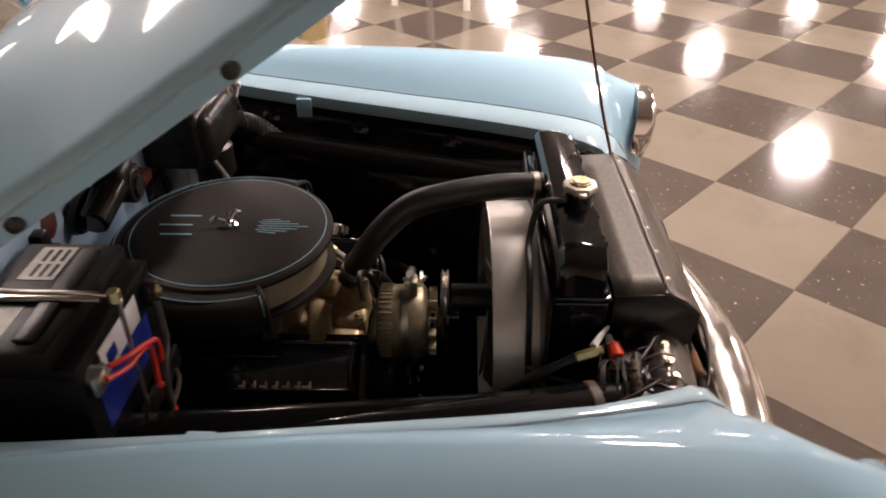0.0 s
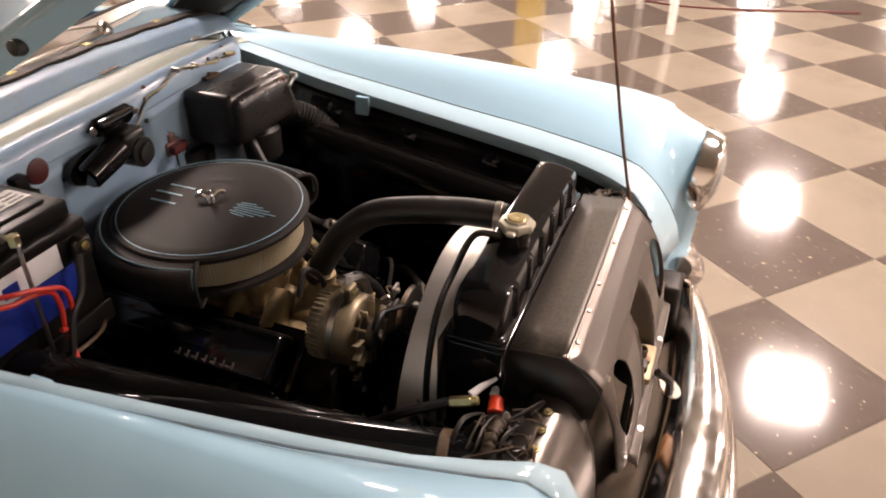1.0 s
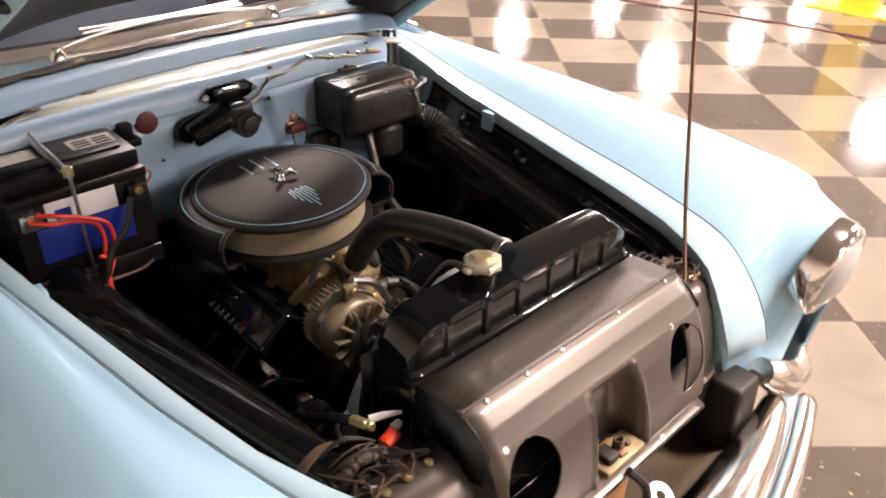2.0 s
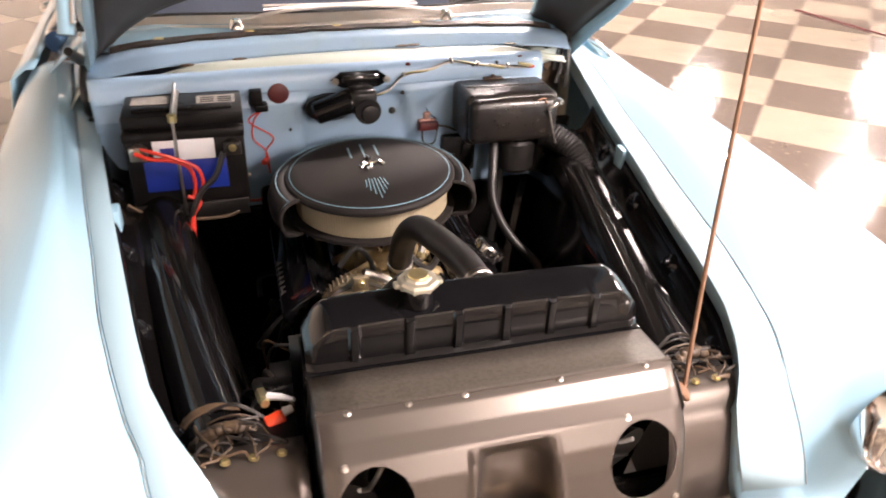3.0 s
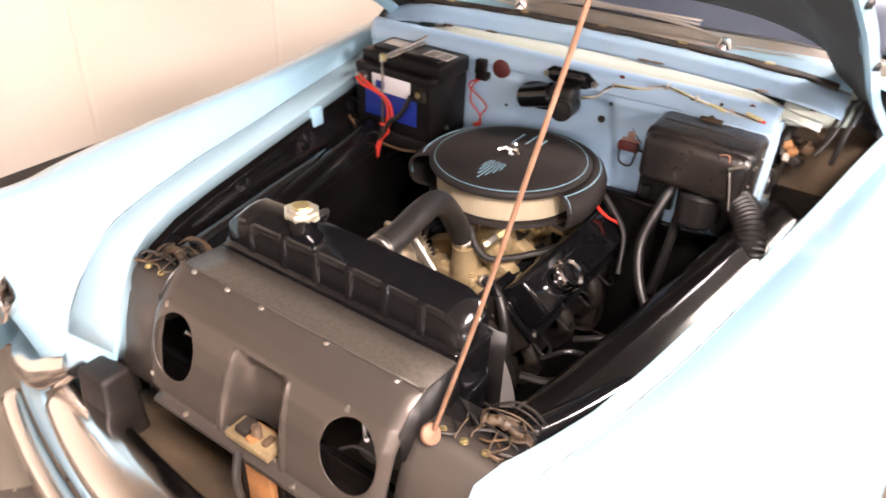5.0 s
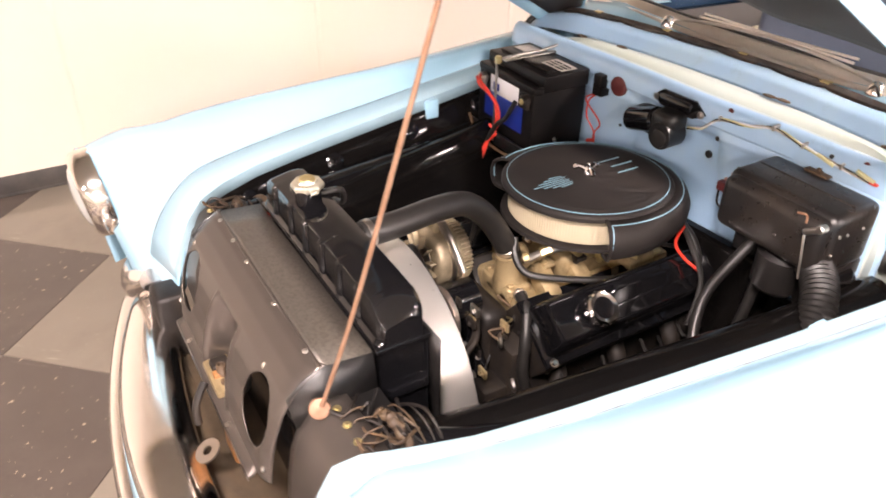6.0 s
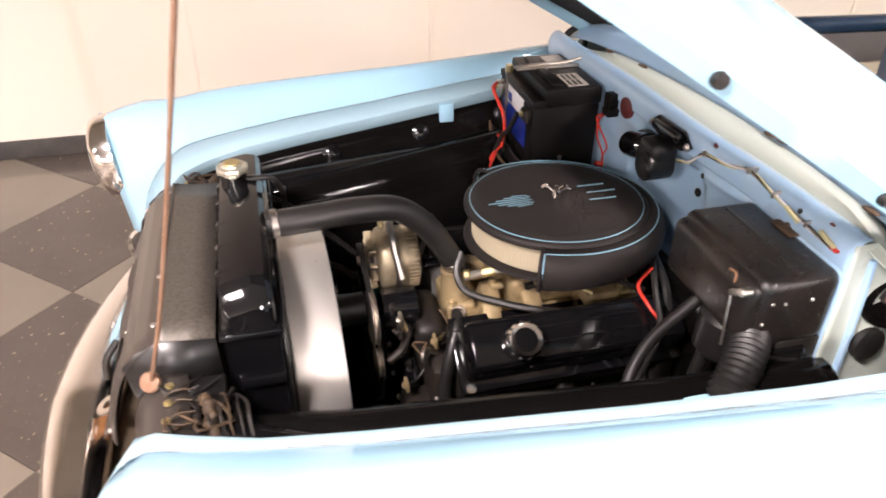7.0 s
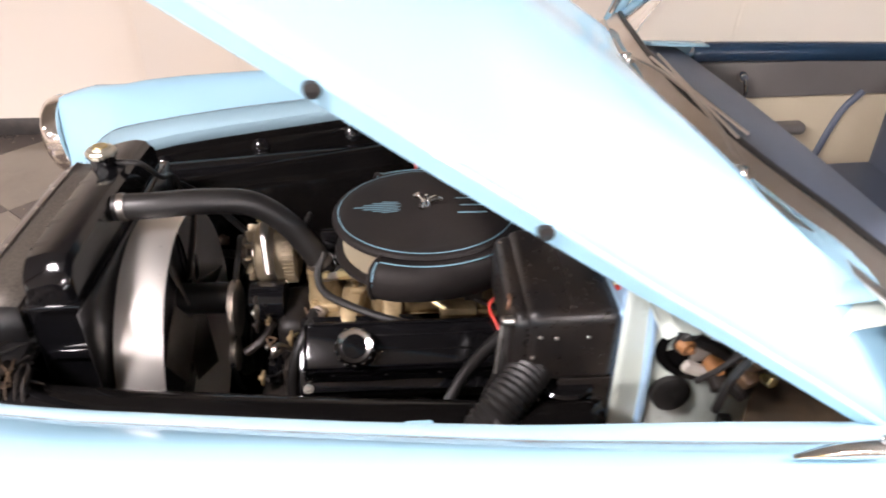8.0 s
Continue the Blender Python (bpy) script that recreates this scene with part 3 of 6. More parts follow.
# black sheet added over the lower firewall, standing for the deep bay's shade
cabin_part("toe_board", Solid().box(-0.66, 0.50, 1.055, 1.074, 0.28, 0.70, 0.006).box(-0.30, 0.30, 1.04, 1.06, 0.28, 0.76, 0.02, 3), BLACK_INNER, car, "black toe board below the firewall")
cabin_part("vent_grille", Solid().box(0.215, 0.315, 1.055, 1.085, 0.74, 0.85, 0.006).box(0.225, 0.255, 1.045, 1.06, 0.76, 0.80, 0.004).box(0.27, 0.30, 1.045, 1.06, 0.79, 0.83, 0.004), BLACK_SATIN, car, "dark fuse block below the heater")
rows, rows2 = [], []
for x in np.linspace(-0.70, 0.63, 43):
    b = BOW(x)
    drop = -0.06 * max(abs(x) - 0.5, 0) ** 1.5 * 6
    rows.append([Vector((x, y + b, z + drop)) for y, z in ((1.195, 1.070), (1.203, 1.074), (1.222, 1.094), (1.235, 1.101), (1.265, 1.103), (1.287, 1.104))])
    rows2.append([Vector((x, y, z + drop)) for y, z in ((1.305 + b, 1.104), (1.318 + b * 0.95, 1.110), ((1.32 + b + SCREEN(x)) / 2, 1.116), (SCREEN(x) + 0.004, 1.120))])
cowl = cabin_part("cowl", Solid().grid(rows), BLUE_FIRE, car, "sky blue cowl below the windscreen", thick=0.003, offset=0)
part("cowl_top", Solid().grid(rows2), BLUE, cowl, thick=0.003, offset=0)
strip = []
for x in np.linspace(-0.62, 0.60, 123):
    w = abs(math.sin(math.pi * (x + 0.10) / 0.155)) ** 0.6
    d = -0.06 * max(abs(x) - 0.5, 0) ** 1.5 * 6
    y = 1.290 + BOW(x)
    strip.append([Vector((x, y - 0.008 - 0.012 * w, 1.1045 + d)), Vector((x, y - 0.007 - 0.010 * w, 1.111 + d)), Vector((x, y + 0.004, 1.1165 + d)), Vector((x, y + 0.015, 1.112 + d)), Vector((x, y + 0.018, 1.104 + d))])
cs = part("bonnet_seal", Solid().grid(strip), SEAL, cowl, "brittle dark bonnet seal strip", thick=0.002)
for x in (-0.5, -0.27, -0.03, 0.2, 0.43):
    part("seal_clip", Solid().box(x - 0.012, x + 0.012, 1.287 + BOW(x), 1.305 + BOW(x), 1.108, 1.117, 0.002), BRASS, cs)
for x, y in ((0.131, 1.165), (0.165, 1.168), (-0.31, 1.15), (0.44, 1.145), (-0.44, 1.125)):
    part("drain_hole", Solid().lathe([(0.013, 0.0), (0.011, 0.002), (1e-6, 0.0022)], 14, Matrix.Translation((x, y + 0.005 + (0.02 if abs(x) < 0.3 else 0), 1.0765)) @ Matrix.Diagonal((1.5, 0.7, 1, 1))), RUSTY, fire, "rust-edged drain hole")
for x, z, r in ((-0.16, 0.95, 0.006), (0.075, 0.93, 0.010), (0.10, 0.985, 0.006), (-0.05, 1.03, 0.004), (0.12, 1.035, 0.006), (0.215, 1.02, 0.004), (-0.205, 0.905, 0.004), (0.30, 1.045, 0.005), (0.37, 1.05, 0.005)):
    part("hole_plug", Solid().lathe([(r, 0), (r, 0.003), (r * 0.6, 0.004), (1e-6, 0.004)], 12, Matrix.Translation((x, fire_y(x, z) - 0.002, z)) @ pose(0, 0, 0, 90)), RUBBER, fire)
part("grommet", Solid().lathe([(0.028, 0), (0.026, 0.008), (0.018, 0.012), (1e-6, 0.012)], 24, Matrix.Translation((-0.229, 1.080, 1.007)) @ pose(0, 0, 0, 90)), MAROON, fire, "maroon rubber grommet")
part("grommet", Solid().lathe([(0.034, 0), (0.032, 0.012), (0.02, 0.018), (1e-6, 0.015)], 24, Matrix.Translation((0.511, 1.161, 0.846)) @ pose(0, 0, 0, 0, 86, 0)), RUBBER, fire, "black rubber grommet")
# closed black disc; its colour stands for the dark inside of the opening
part("steering_hole", Solid().lathe([(0.066, 0), (0.064, 0.005), (0.052, 0.007), (0.049, 0.001), (1e-6, 0.001)], 28, Matrix.Translation((0.517, 1.205, 0.935)) @ pose(0, 0, 0, 0, 84, -8) @ Matrix.Diagonal((0.9, 1.25, 1, 1))), BLACK_INNER, fire, "black disc painted for the shaded opening in the recess")
part("opening_lip", Solid().tube([(0.522, 1.155, 0.945), (0.526, 1.165, 0.975), (0.530, 1.195, 0.995), (0.536, 1.225, 0.992)], 0.011, 8), RUBBER, fire, "black rubber lip over the opening")

DIP = lambda x: -0.06 * max(abs(x) - 0.45, 0)
band, gasket = [], []
for x in np.linspace(-0.70, 0.70, 49):
    y, d = SCREEN(x), DIP(x)
    band.append([Vector((x, y + a, z + d)) for a, z in ((-0.030, 1.112), (-0.026, 1.119), (-0.016, 1.122), (-0.010, 1.117), (-0.002, 1.121), (0.010, 1.134), (0.020, 1.139), (0.026, 1.134))])
    gasket.append(Vector((x, y + 0.030, 1.137 + d)))
cabin_part("windscreen_trim", Solid().grid(band), CHROME_OLD, car, "tarnished chrome windscreen trim band", thick=0.002, angle=60)
cabin_part("windscreen_rubber", Solid().tube(gasket, 0.007, 8, 1), RUBBER, car, "dark windscreen rubber")
rows = []
for x in np.linspace(-0.70, 0.70, 15):
    rows.append([Vector((x * (1 - 0.10 * t), SCREEN(x) + 0.030 + 0.30 * t, 1.135 + DIP(x) + 0.42 * t)) for t in (0, 0.33, 0.66, 1)])
screen = cabin_part("windscreen", Solid().grid(rows), GLASS, car, "clear curved windscreen glass")
screen.visible_shadow = False
for side in (-1, 1):
    cabin_part("pillar", Solid().tube([(side * 0.735, 1.42, 1.09), (side * 0.70, 1.53, 1.36), (side * 0.64, 1.68, 1.58)], 0.022, 10), BLUE, car, "sky blue windscreen pillar")
    cabin_part("pillar_trim", Solid().tube([(side * 0.712, 1.41, 1.12), (side * 0.678, 1.52, 1.37), (side * 0.62, 1.665, 1.575)], 0.008, 8), CHROME, car, "chrome pillar trim")
    flank = []
    for y in np.linspace(1.44, 4.45, 31):
        tail = max(0.0, (y - 3.9) / 0.55)
        k = 1 - 0.10 * tail * tail
        flank.append([Vector((side * x * k, y, z)) for x, z in ((0.835, 1.00), (0.86, 1.00), (0.90, 0.97), (0.92, 0.85), (0.92, 0.62), (0.90, 0.40))])
    body = cabin_part("side_body", Solid().grid(flank), BLUE, car, "sky blue door and body side", thick=0.004)
    part("side_moulding", Solid().tube([(side * 0.928, y, 0.80 - 0.02 * (y - 1.5)) for y in np.linspace(1.5, 3.9, 9)], 0.009, 8, 2), CHROME, body, "chrome side moulding")
    part("door_handle", Solid().tube([(side * 0.925, 2.52, 0.90), (side * 0.955, 2.55, 0.905), (side * 0.955, 2.64, 0.905), (side * 0.925, 2.67, 0.90)], 0.008, 8), CHROME, body, "chrome door handle")
    cabin_part("quarter_panel", Solid().grid([[Vector((side * (0.845 - 0.20 * t), y + dy * t, 1.0 + 0.50 * t)) for t in (0, 0.33, 0.66, 1)] for y, dy in ((2.95, 0.0), (3.1, -0.05), (3.3, -0.12), (3.5, -0.2))]), BLUE, car, "sky blue rear roof quarter", thick=0.01)
    rear = cabin_part("wheel", Solid().lathe([(0.20, -0.09), (0.30, -0.10), (0.345, -0.06), (0.345, 0.06), (0.30, 0.10), (0.20, 0.09)], 40, Matrix.Translation((side * 0.76, 3.30, 0.345)) @ pose(0, 0, 0, 0, 90, 0)), RUBBER, car, "black road tyre")
    part("rim", Solid().lathe([(0.20, -0.08), (0.19, 0.0), (0.20, 0.08)], 30, Matrix.Translation((side * 0.76, 3.30, 0.345)) @ pose(0, 0, 0, 0, 90, 0)), STEEL, rear)
deck = [[Vector((x, y, z - 0.05 * (x / 0.86) ** 2)) for x in np.linspace(-0.86 * k, 0.86 * k, 13)] for y, z, k in ((3.38, 1.05, 1), (3.7, 1.04, 1), (4.1, 0.99, 0.98), (4.35, 0.90, 0.95), (4.46, 0.74, 0.90), (4.47, 0.40, 0.88))]
boot = cabin_part("boot_deck", Solid().grid(deck), BLUE, car, "sky blue boot lid and tail panel", thick=0.004)
cabin_part("rear_screen", Solid().grid([[Vector((x * (1 - 0.08 * t), 3.40 - 0.34 * t - 0.10 * (x / 0.65) ** 2 * (1 - t), 1.06 + 0.46 * t)) for t in (0, 0.5, 1)] for x in np.linspace(-0.66, 0.66, 9)]), GLASS, car, "curved rear window glass").visible_shadow = False
part("rear_bumper", Solid().tube([(-0.86, 4.30, 0.48), (-0.7, 4.52, 0.48), (0, 4.56, 0.48), (0.7, 4.52, 0.48), (0.86, 4.30, 0.48)], 0.055, 12), CHROME, boot, "chrome rear bumper")
cabin_part("roof", Solid().grid([[Vector((x, y, 1.60 - 0.10 * (x / 0.65) ** 2 - 0.03 * ((y - 2.3) / 0.7) ** 2)) for x in np.linspace(-0.65, 0.65, 11)] for y in np.linspace(1.63, 3.1, 9)]), BLUE, car, "sky blue roof", thick=0.02)
for side in (-1, 1):
    wb = cabin_part("wiper", Solid().tube([(side * 0.30, 1.325, 1.132), (side * 0.16, 1.336, 1.150), (side * -0.02, 1.346, 1.156)], 0.0045, 8), CHROME_OLD, car, "chrome wiper arm")
    part("blade", Solid().tube([(side * 0.22, 1.345, 1.154), (side * -0.02, 1.350, 1.160), (side * -0.22, 1.362, 1.160)], 0.0035, 6), CHROME_OLD, wb)
    part("spindle", Solid().lathe([(0.022, 0), (0.020, 0.012), (0.012, 0.026), (1e-6, 0.03)], 18, Matrix.Translation((side * 0.30, 1.318, 1.112))), CHROME, wb)
cabin_part("dash_top", Solid().grid([[Vector((x, y, z)) for y, z in ((1.378 + 0.1 * x * x, 1.100 - 0.03 * x * x), (1.43, 1.090 - 0.03 * x * x), (1.48, 1.085 - 0.03 * x * x), (1.545, 1.082 - 0.03 * x * x), (1.560, 1.070 - 0.03 * x * x), (1.565, 0.80))] for x in np.linspace(-0.66, 0.66, 13)]), SEAT, car, "blue grey dashboard top", thick=0.01)
for side in (-1, 1):
    d = cabin_part("door_card", Solid().box(side * 0.80 - 0.02, side * 0.80 + 0.02, 1.45, 2.7, 0.4, 0.865, 0.01), BEIGE, car, "beige door trim panel")
    part("upper_panel", Solid().box(side * 0.80 - 0.022, side * 0.80 + 0.02, 1.45, 2.7, 0.866, 0.985, 0.008), GREY_TRIM, d, "grey cloth upper door trim")
    part("sill_rail", Solid().tube([(side * 0.795, 1.64, 1.015), (side * 0.80, 1.80, 1.015), (side * 0.80, 2.7, 0.99)], 0.033, 12), NAVY, d, "dark blue window sill rail")
    part("pull_strip", Solid().tube([(side * 0.775, 2.12, 0.60), (side * 0.775, 2.18, 0.80), (side * 0.775, 2.24, 0.88)], 0.012, 8), SEAT, d)
    part("armrest", Solid().box(side * 0.765 - 0.03, side * 0.765 + 0.03, 1.84, 2.06, 0.745, 0.785, 0.018, 3), GREY_TRIM, d)
    for y, z in ((1.60, 0.955), (1.81, 0.945)):
        part("window_crank", Solid().cyl((side * 0.775, y, z), (side * 0.745, y, z), 0.018, 0.014, 16, 0.003).tube([(side * 0.75, y, z), (side * 0.742, y + 0.01, z - 0.04), (side * 0.745, y + 0.012, z - 0.07)], 0.006, 8), CHROME, d, "chrome window crank")
cabin_part("bench_seat", Solid().box(-0.68, 0.68, 2.25, 2.45, 0.5, 1.12, 0.05, 3).box(-0.68, 0.68, 1.8, 2.3, 0.45, 0.68, 0.04, 3), SEAT, car, "blue grey bench seat")

for side in (-1, 1):
    cabin_part("cowl_side", Solid().grid([[Vector((side * x, y + dy, z)) for x, dy, z in ((0.55, 0.0, 1.100), (0.64, 0.005, 1.092), (0.71, 0.015, 1.065), (0.76, 0.02, 1.03), (0.80, 0.02, 0.99))] for y in (1.37, 1.42, 1.50, 1.60)]), BLUE, car, "sky blue cowl side below the pillar", thick=0.003)

# ---------- bonnet ----------
hinge_y, hinge_z, tilt = 1.40, 0.955, 35.3
hood_m = CABIN @ Matrix.Translation((0.014, hinge_y - 0.068, hinge_z + 0.022)) @ Matrix.Rotation(radians(-tilt), 4, "X")


def hood_point(s, u, lift=0.0):
    """s: metres forward of the hinge line; u: -1..1 across."""
    half = float(np.interp(s, (0, 0.3, 0.7, 1.1, 1.4, 1.52), (0.74, 0.675, 0.625, 0.55, 0.45, 0.36)))
    crown = float(np.interp(s, (0, 0.5, 1.2, 1.52), (0.13, 0.16, 0.15, 0.10)))
    c = 0.016 * max(0, 1 - s / 0.4) + crown * (1 - abs(u) ** float(np.interp(s, (0, 0.6), (6, 2.2)))) + 0.02 * math.exp(-(u / 0.12) ** 2)
    tail = 0.16 * ease((u - 0.72) / 0.09) * (1 - ease((u - 0.88) / 0.12))
    s = s + (0.333 - 0.40 * abs(u) ** 3.4 - tail) * (1 - s / 1.52) ** 2
    sag = -s * (0.055 * (1 - u) / 2 + (0.013 + 0.018 * s) * (1 + u) / 2)   # the side without the prop hangs lower
    return hood_m @ Vector((half * u, -s, c + lift + sag - (0.05 * max(s - 1.3, 0) / 0.22)))


hood = part("bonnet", Solid().grid([[hood_point(s, u) for u in np.linspace(-1, 1, 41)] for s in np.linspace(0.0, 1.52, 34)]), BLUE, car, "raised sky blue bonnet", thick=0.003, offset=0)
part("bonnet_lining", Solid().grid([[hood_point(s, u, -0.018) for u in np.linspace(-0.97, 0.97, 41)] for s in np.linspace(0.01, 1.50, 34)]), LINING, hood, "black bonnet underside", thick=0.004, offset=0)
for u in (-1, 1):
    lip = []
    for s in np.linspace(0.0, 1.50, 34):
        a, b = hood_point(s, u), hood_point(s, u * 0.955, -0.024)
        lip.append([a, hood_point(s, u * 1.004, -0.004), hood_point(s, u * 0.989, -0.030), hood_point(s, u * 0.975, -0.032), b])
    part("bonnet_lip", Solid().grid(lip), BLUE, hood, "folded blue bonnet edge", thick=0.003, offset=0)
    for s in (0.55, 0.83, 1.15):
        p = hood_point(s, u, -0.014)
        part("rubber_buffer", Solid().lathe([(0.009, -0.010), (0.011, 0.0), (0.009, 0.008), (1e-6, 0.010)], 14, Matrix.Translation(p) @ pose(0, 0, 0, 0, 90 * u, 0)), RUBBER, hood)
# bonnet hinges
for side in (-1, 1):
    if side < 0:
        arms = Solid().tube([(-0.685, 1.168, 1.082), (-0.685, 1.130, 1.070), (-0.685, 1.100, 1.048), (-0.685, 1.086, 1.012), (-0.685, 1.098, 0.977), (-0.683, 1.133, 0.955)], 0.0095, 10).tube([(-0.683, 1.170, 1.075), (-0.683, 1.160, 1.02), (-0.681, 1.152, 0.955)], 0.0085, 10)
    else:
        arms = Solid().tube([(0.634, 1.215, 0.93), (0.640, 1.225, 1.00), (0.652, 1.262, 1.085)], 0.0065, 8).tube([(0.60, 1.23, 0.98), (0.615, 1.25, 1.04), (0.64, 1.27, 1.085)], 0.004, 8)
    hg = part("bonnet_hinge", arms, BLACK_SATIN, car, "black steel bonnet hinge")
    if side < 0:
        part("hinge_link", Solid().tube([(-0.685, 1.020, 1.150), (-0.685, 1.110, 1.107), (-0.685, 1.225, 1.056)], 0.013, 10, radii=(0.010, 0.014, 0.011)), BLACK_SATIN, hg)
        part("hinge_foot", Solid().box(-0.692, -0.664, 1.095, 1.175, 0.925, 0.960, 0.005), BLACK_SATIN, hg)

# ---------- grille and bumper ----------
for side in (-1, 1):
    part("grille_bracket", Solid().box(side * 0.435 - 0.055, side * 0.435 + 0.055, -0.16, -0.07, 0.46, 0.640, 0.012, 3, taper=(0.8, 0.8)), CAST_DARK, car, "black grille end bracket")
    part("grille_end", Solid().tube([(side * 0.500, -0.138, 0.632), (side * 0.545, -0.150, 0.605), (side * 0.61, -0.155, 0.565), (side * 0.70, -0.13, 0.545), (side * 0.79, -0.06, 0.53)], 0.032, 16, radii=(0.030, 0.040, 0.048, 0.052, 0.050)), CHROME_SOFT, car, "chrome grille end casting")
rows, rows2, rows3, rows4 = [], [], [], []
for x in np.linspace(-0.56, 0.56, 57):
    yi, yb = -0.167 - 0.05 * x + 0.18 * x * x, -0.305 + 0.33 * x * x
    k = 0.565 - 0.06 * abs(x)
    rows.append([Vector((x, yi + (yb - yi) * t, k + dz)) for t, dz in ((0.0, -0.10), (0.0, -0.02), (0.03, -0.006), (0.12, 0.008), (0.3, 0.019), (0.5, 0.023), (0.7, 0.018), (0.88, 0.005), (0.97, -0.008), (1.0, -0.022), (0.99, -0.034))])
part("grille_bar", Solid().grid(rows), CHROME_SOFT, car, "broad chrome upper grille bar", thick=0.004)
for x in np.linspace(-0.80, 0.80, 81):
    yo = -0.348 + 0.22 * x * x
    yt = yo + 0.055
    k = 0.415 - 0.02 * abs(x)
    rows2.append([Vector((x, yt + (yo - yt) * t, k + dz)) for t, dz in ((-0.05, -0.06), (0.0, -0.010), (0.10, 0.001), (0.28, 0.007), (0.5, 0.009), (0.72, 0.005), (0.88, -0.005), (0.97, -0.022), (1.0, -0.045), (0.95, -0.09))])
    yb, kb = -0.303 + 0.33 * x * x, 0.530 - 0.06 * abs(x)
    rows3.append([Vector((x, y, z)) for y, z in ((yb + 0.006, kb + 0.006), (yb - 0.004, kb - 0.006), ((yb + yt) / 2 - 0.003, (kb + k) / 2), (yt + 0.004, k + 0.014), (yt + 0.010, k - 0.02))])
    rows4.append([Vector((x, yo + 0.03, z)) for z in (0.36, 0.30, 0.24)])
part("grille_moulding", Solid().grid(rows2), CHROME_SOFT, car, "fluted chrome front moulding", thick=0.003)
for sl in (slice(0, 41), slice(40, 81)):
    part("gravel_pan", Solid().grid(rows3[sl]), BLUE, car, "sky blue apron strip beside the grille", thick=0.003)
under = [[Vector((x, y, z)) for y, z in ((-0.170 - 0.05 * x + 0.18 * x * x, 0.500), (-0.12, 0.470), (-0.05, 0.455), (-0.005, 0.460))] for x in np.linspace(-0.50, 0.50, 21)]
part("dirt_tray", Solid().grid(under), GRIME_AND_SHADE, car, "brown dirt covered tray behind the grille bar", thick=0.003)
part("front_apron", Solid().grid(rows4), CHROME_OLD, car, "lower chrome apron", thick=0.004)
for side in (-1, 1):
    wheel = part("wheel", Solid().lathe([(0.20, -0.09), (0.30, -0.10), (0.345, -0.06), (0.345, 0.06), (0.30, 0.10), (0.20, 0.09)], 40, Matrix.Translation((side * 0.74, 0.36, 0.345)) @ pose(0, 0, 0, 0, 90, 0)), RUBBER, car, "black road tyre")
    part("rim", Solid().lathe([(0.20, -0.08), (0.19, 0.0), (0.20, 0.08)], 30, Matrix.Translation((side * 0.74, 0.36, 0.345)) @ pose(0, 0, 0, 0, 90, 0)), STEEL, wheel)
    part("chassis_rail", Solid().box(side * 0.38 - 0.04, side * 0.38 + 0.04, -0.2, 3.2, 0.28, 0.38, 0.01), BLACK_INNER, car, "black chassis rail")
part("floor_pan", Solid().box(-0.85, 0.85, 1.30, 4.4, 0.28, 0.32, 0.01).box(-0.7, 0.7, 1.29, 1.31, 0.3, 0.8, 0), BLACK_INNER, car, "black floor pan")
part("splash_shield", Solid().box(-0.36, 0.36, 0.10, 1.08, 0.24, 0.26, 0.002), BLACK_INNER, car, "black splash shield under the engine")
orn = part("spear_ornament", Solid().tube([(0.787, 1.236, 1.006), (0.788, 1.29, 1.014), (0.790, 1.37, 1.017), (0.794, 1.48, 1.016), (0.798, 1.58, 1.010)], 0.02, 14, radii=(0.003, 0.010, 0.013, 0.011, 0.005)), CHROME, car, "chrome spear ornament on the wing")
part("stem", Solid().cyl((0.790, 1.345, 0.985), (0.788, 1.340, 1.036), 0.008, 0.005), CHROME, orn)
# added black panel: hides the floor and darkens the gap below the cover
part("radiator_support", Solid().box(-0.45, 0.45, -0.02, 0.0, 0.24, 0.66, 0.006), BLACK_INNER, car, "black panel added to keep the gap below the cover dark")


# ---------- radiator and its ducting ----------
rad = thing("radiator", "gloss black radiator with ribbed top tank and tin cap", "radiator")
XL, XR = -0.272, 0.290
rows = []
for x in np.linspace(XL, XR, 225):
    u = (x - XL) / (XR - XL) * 2 - 1
    drop = 0.036 * (max(abs(u) - 0.84, 0) / 0.16) ** 1.6 + 0.008 * abs(u) ** 2
    e = 0.008 * (max(abs(u) - 0.93, 0) / 0.07) ** 2
    near = min(abs(x - r) for r in (-0.197, -0.11, -0.031, 0.05, 0.128, 0.205))
    rib = 0.0060 * max(0.0, min(1.0, (0.0088 - near) / 0.003))
    f = 0.105 + e
    edge = 0.979 - drop
    rows.append([Vector((x, y, z)) for y, z in ((f + 0.004, 0.895), (f - 0.004, 0.902), (f, 0.908), (f + 0.003 - rib, 0.911), (f + 0.005 - rib, edge - 0.006), (f + 0.007 - rib * 0.5, edge - 0.001), (f + 0.012, edge + 0.001), (f + 0.04, edge + 0.008), (f + 0.062 - e, edge + 0.011), (0.186 - e, edge + 0.007), (0.195 - e, edge - 0.006), (0.197 - e, 0.895))])
tank = part("top_tank", Solid().grid(rows).add([r for r in rows[0]], [tuple(range(len(rows[0])))]).add([r for r in rows[-1]], [tuple(range(len(rows[0])))]), BLACK_GLOSS, rad, "ribbed gloss black top tank", angle=30)
part("tank_rim", Solid().box(XL - 0.004, XR + 0.004, 0.099, 0.203, 0.888, 0.899, 0.003), BLACK_GLOSS, rad)
part("core", Solid().box(XL + 0.02, XR - 0.02, 0.125, 0.195, 0.36, 0.888, 0.003), BLACK_SATIN, rad)
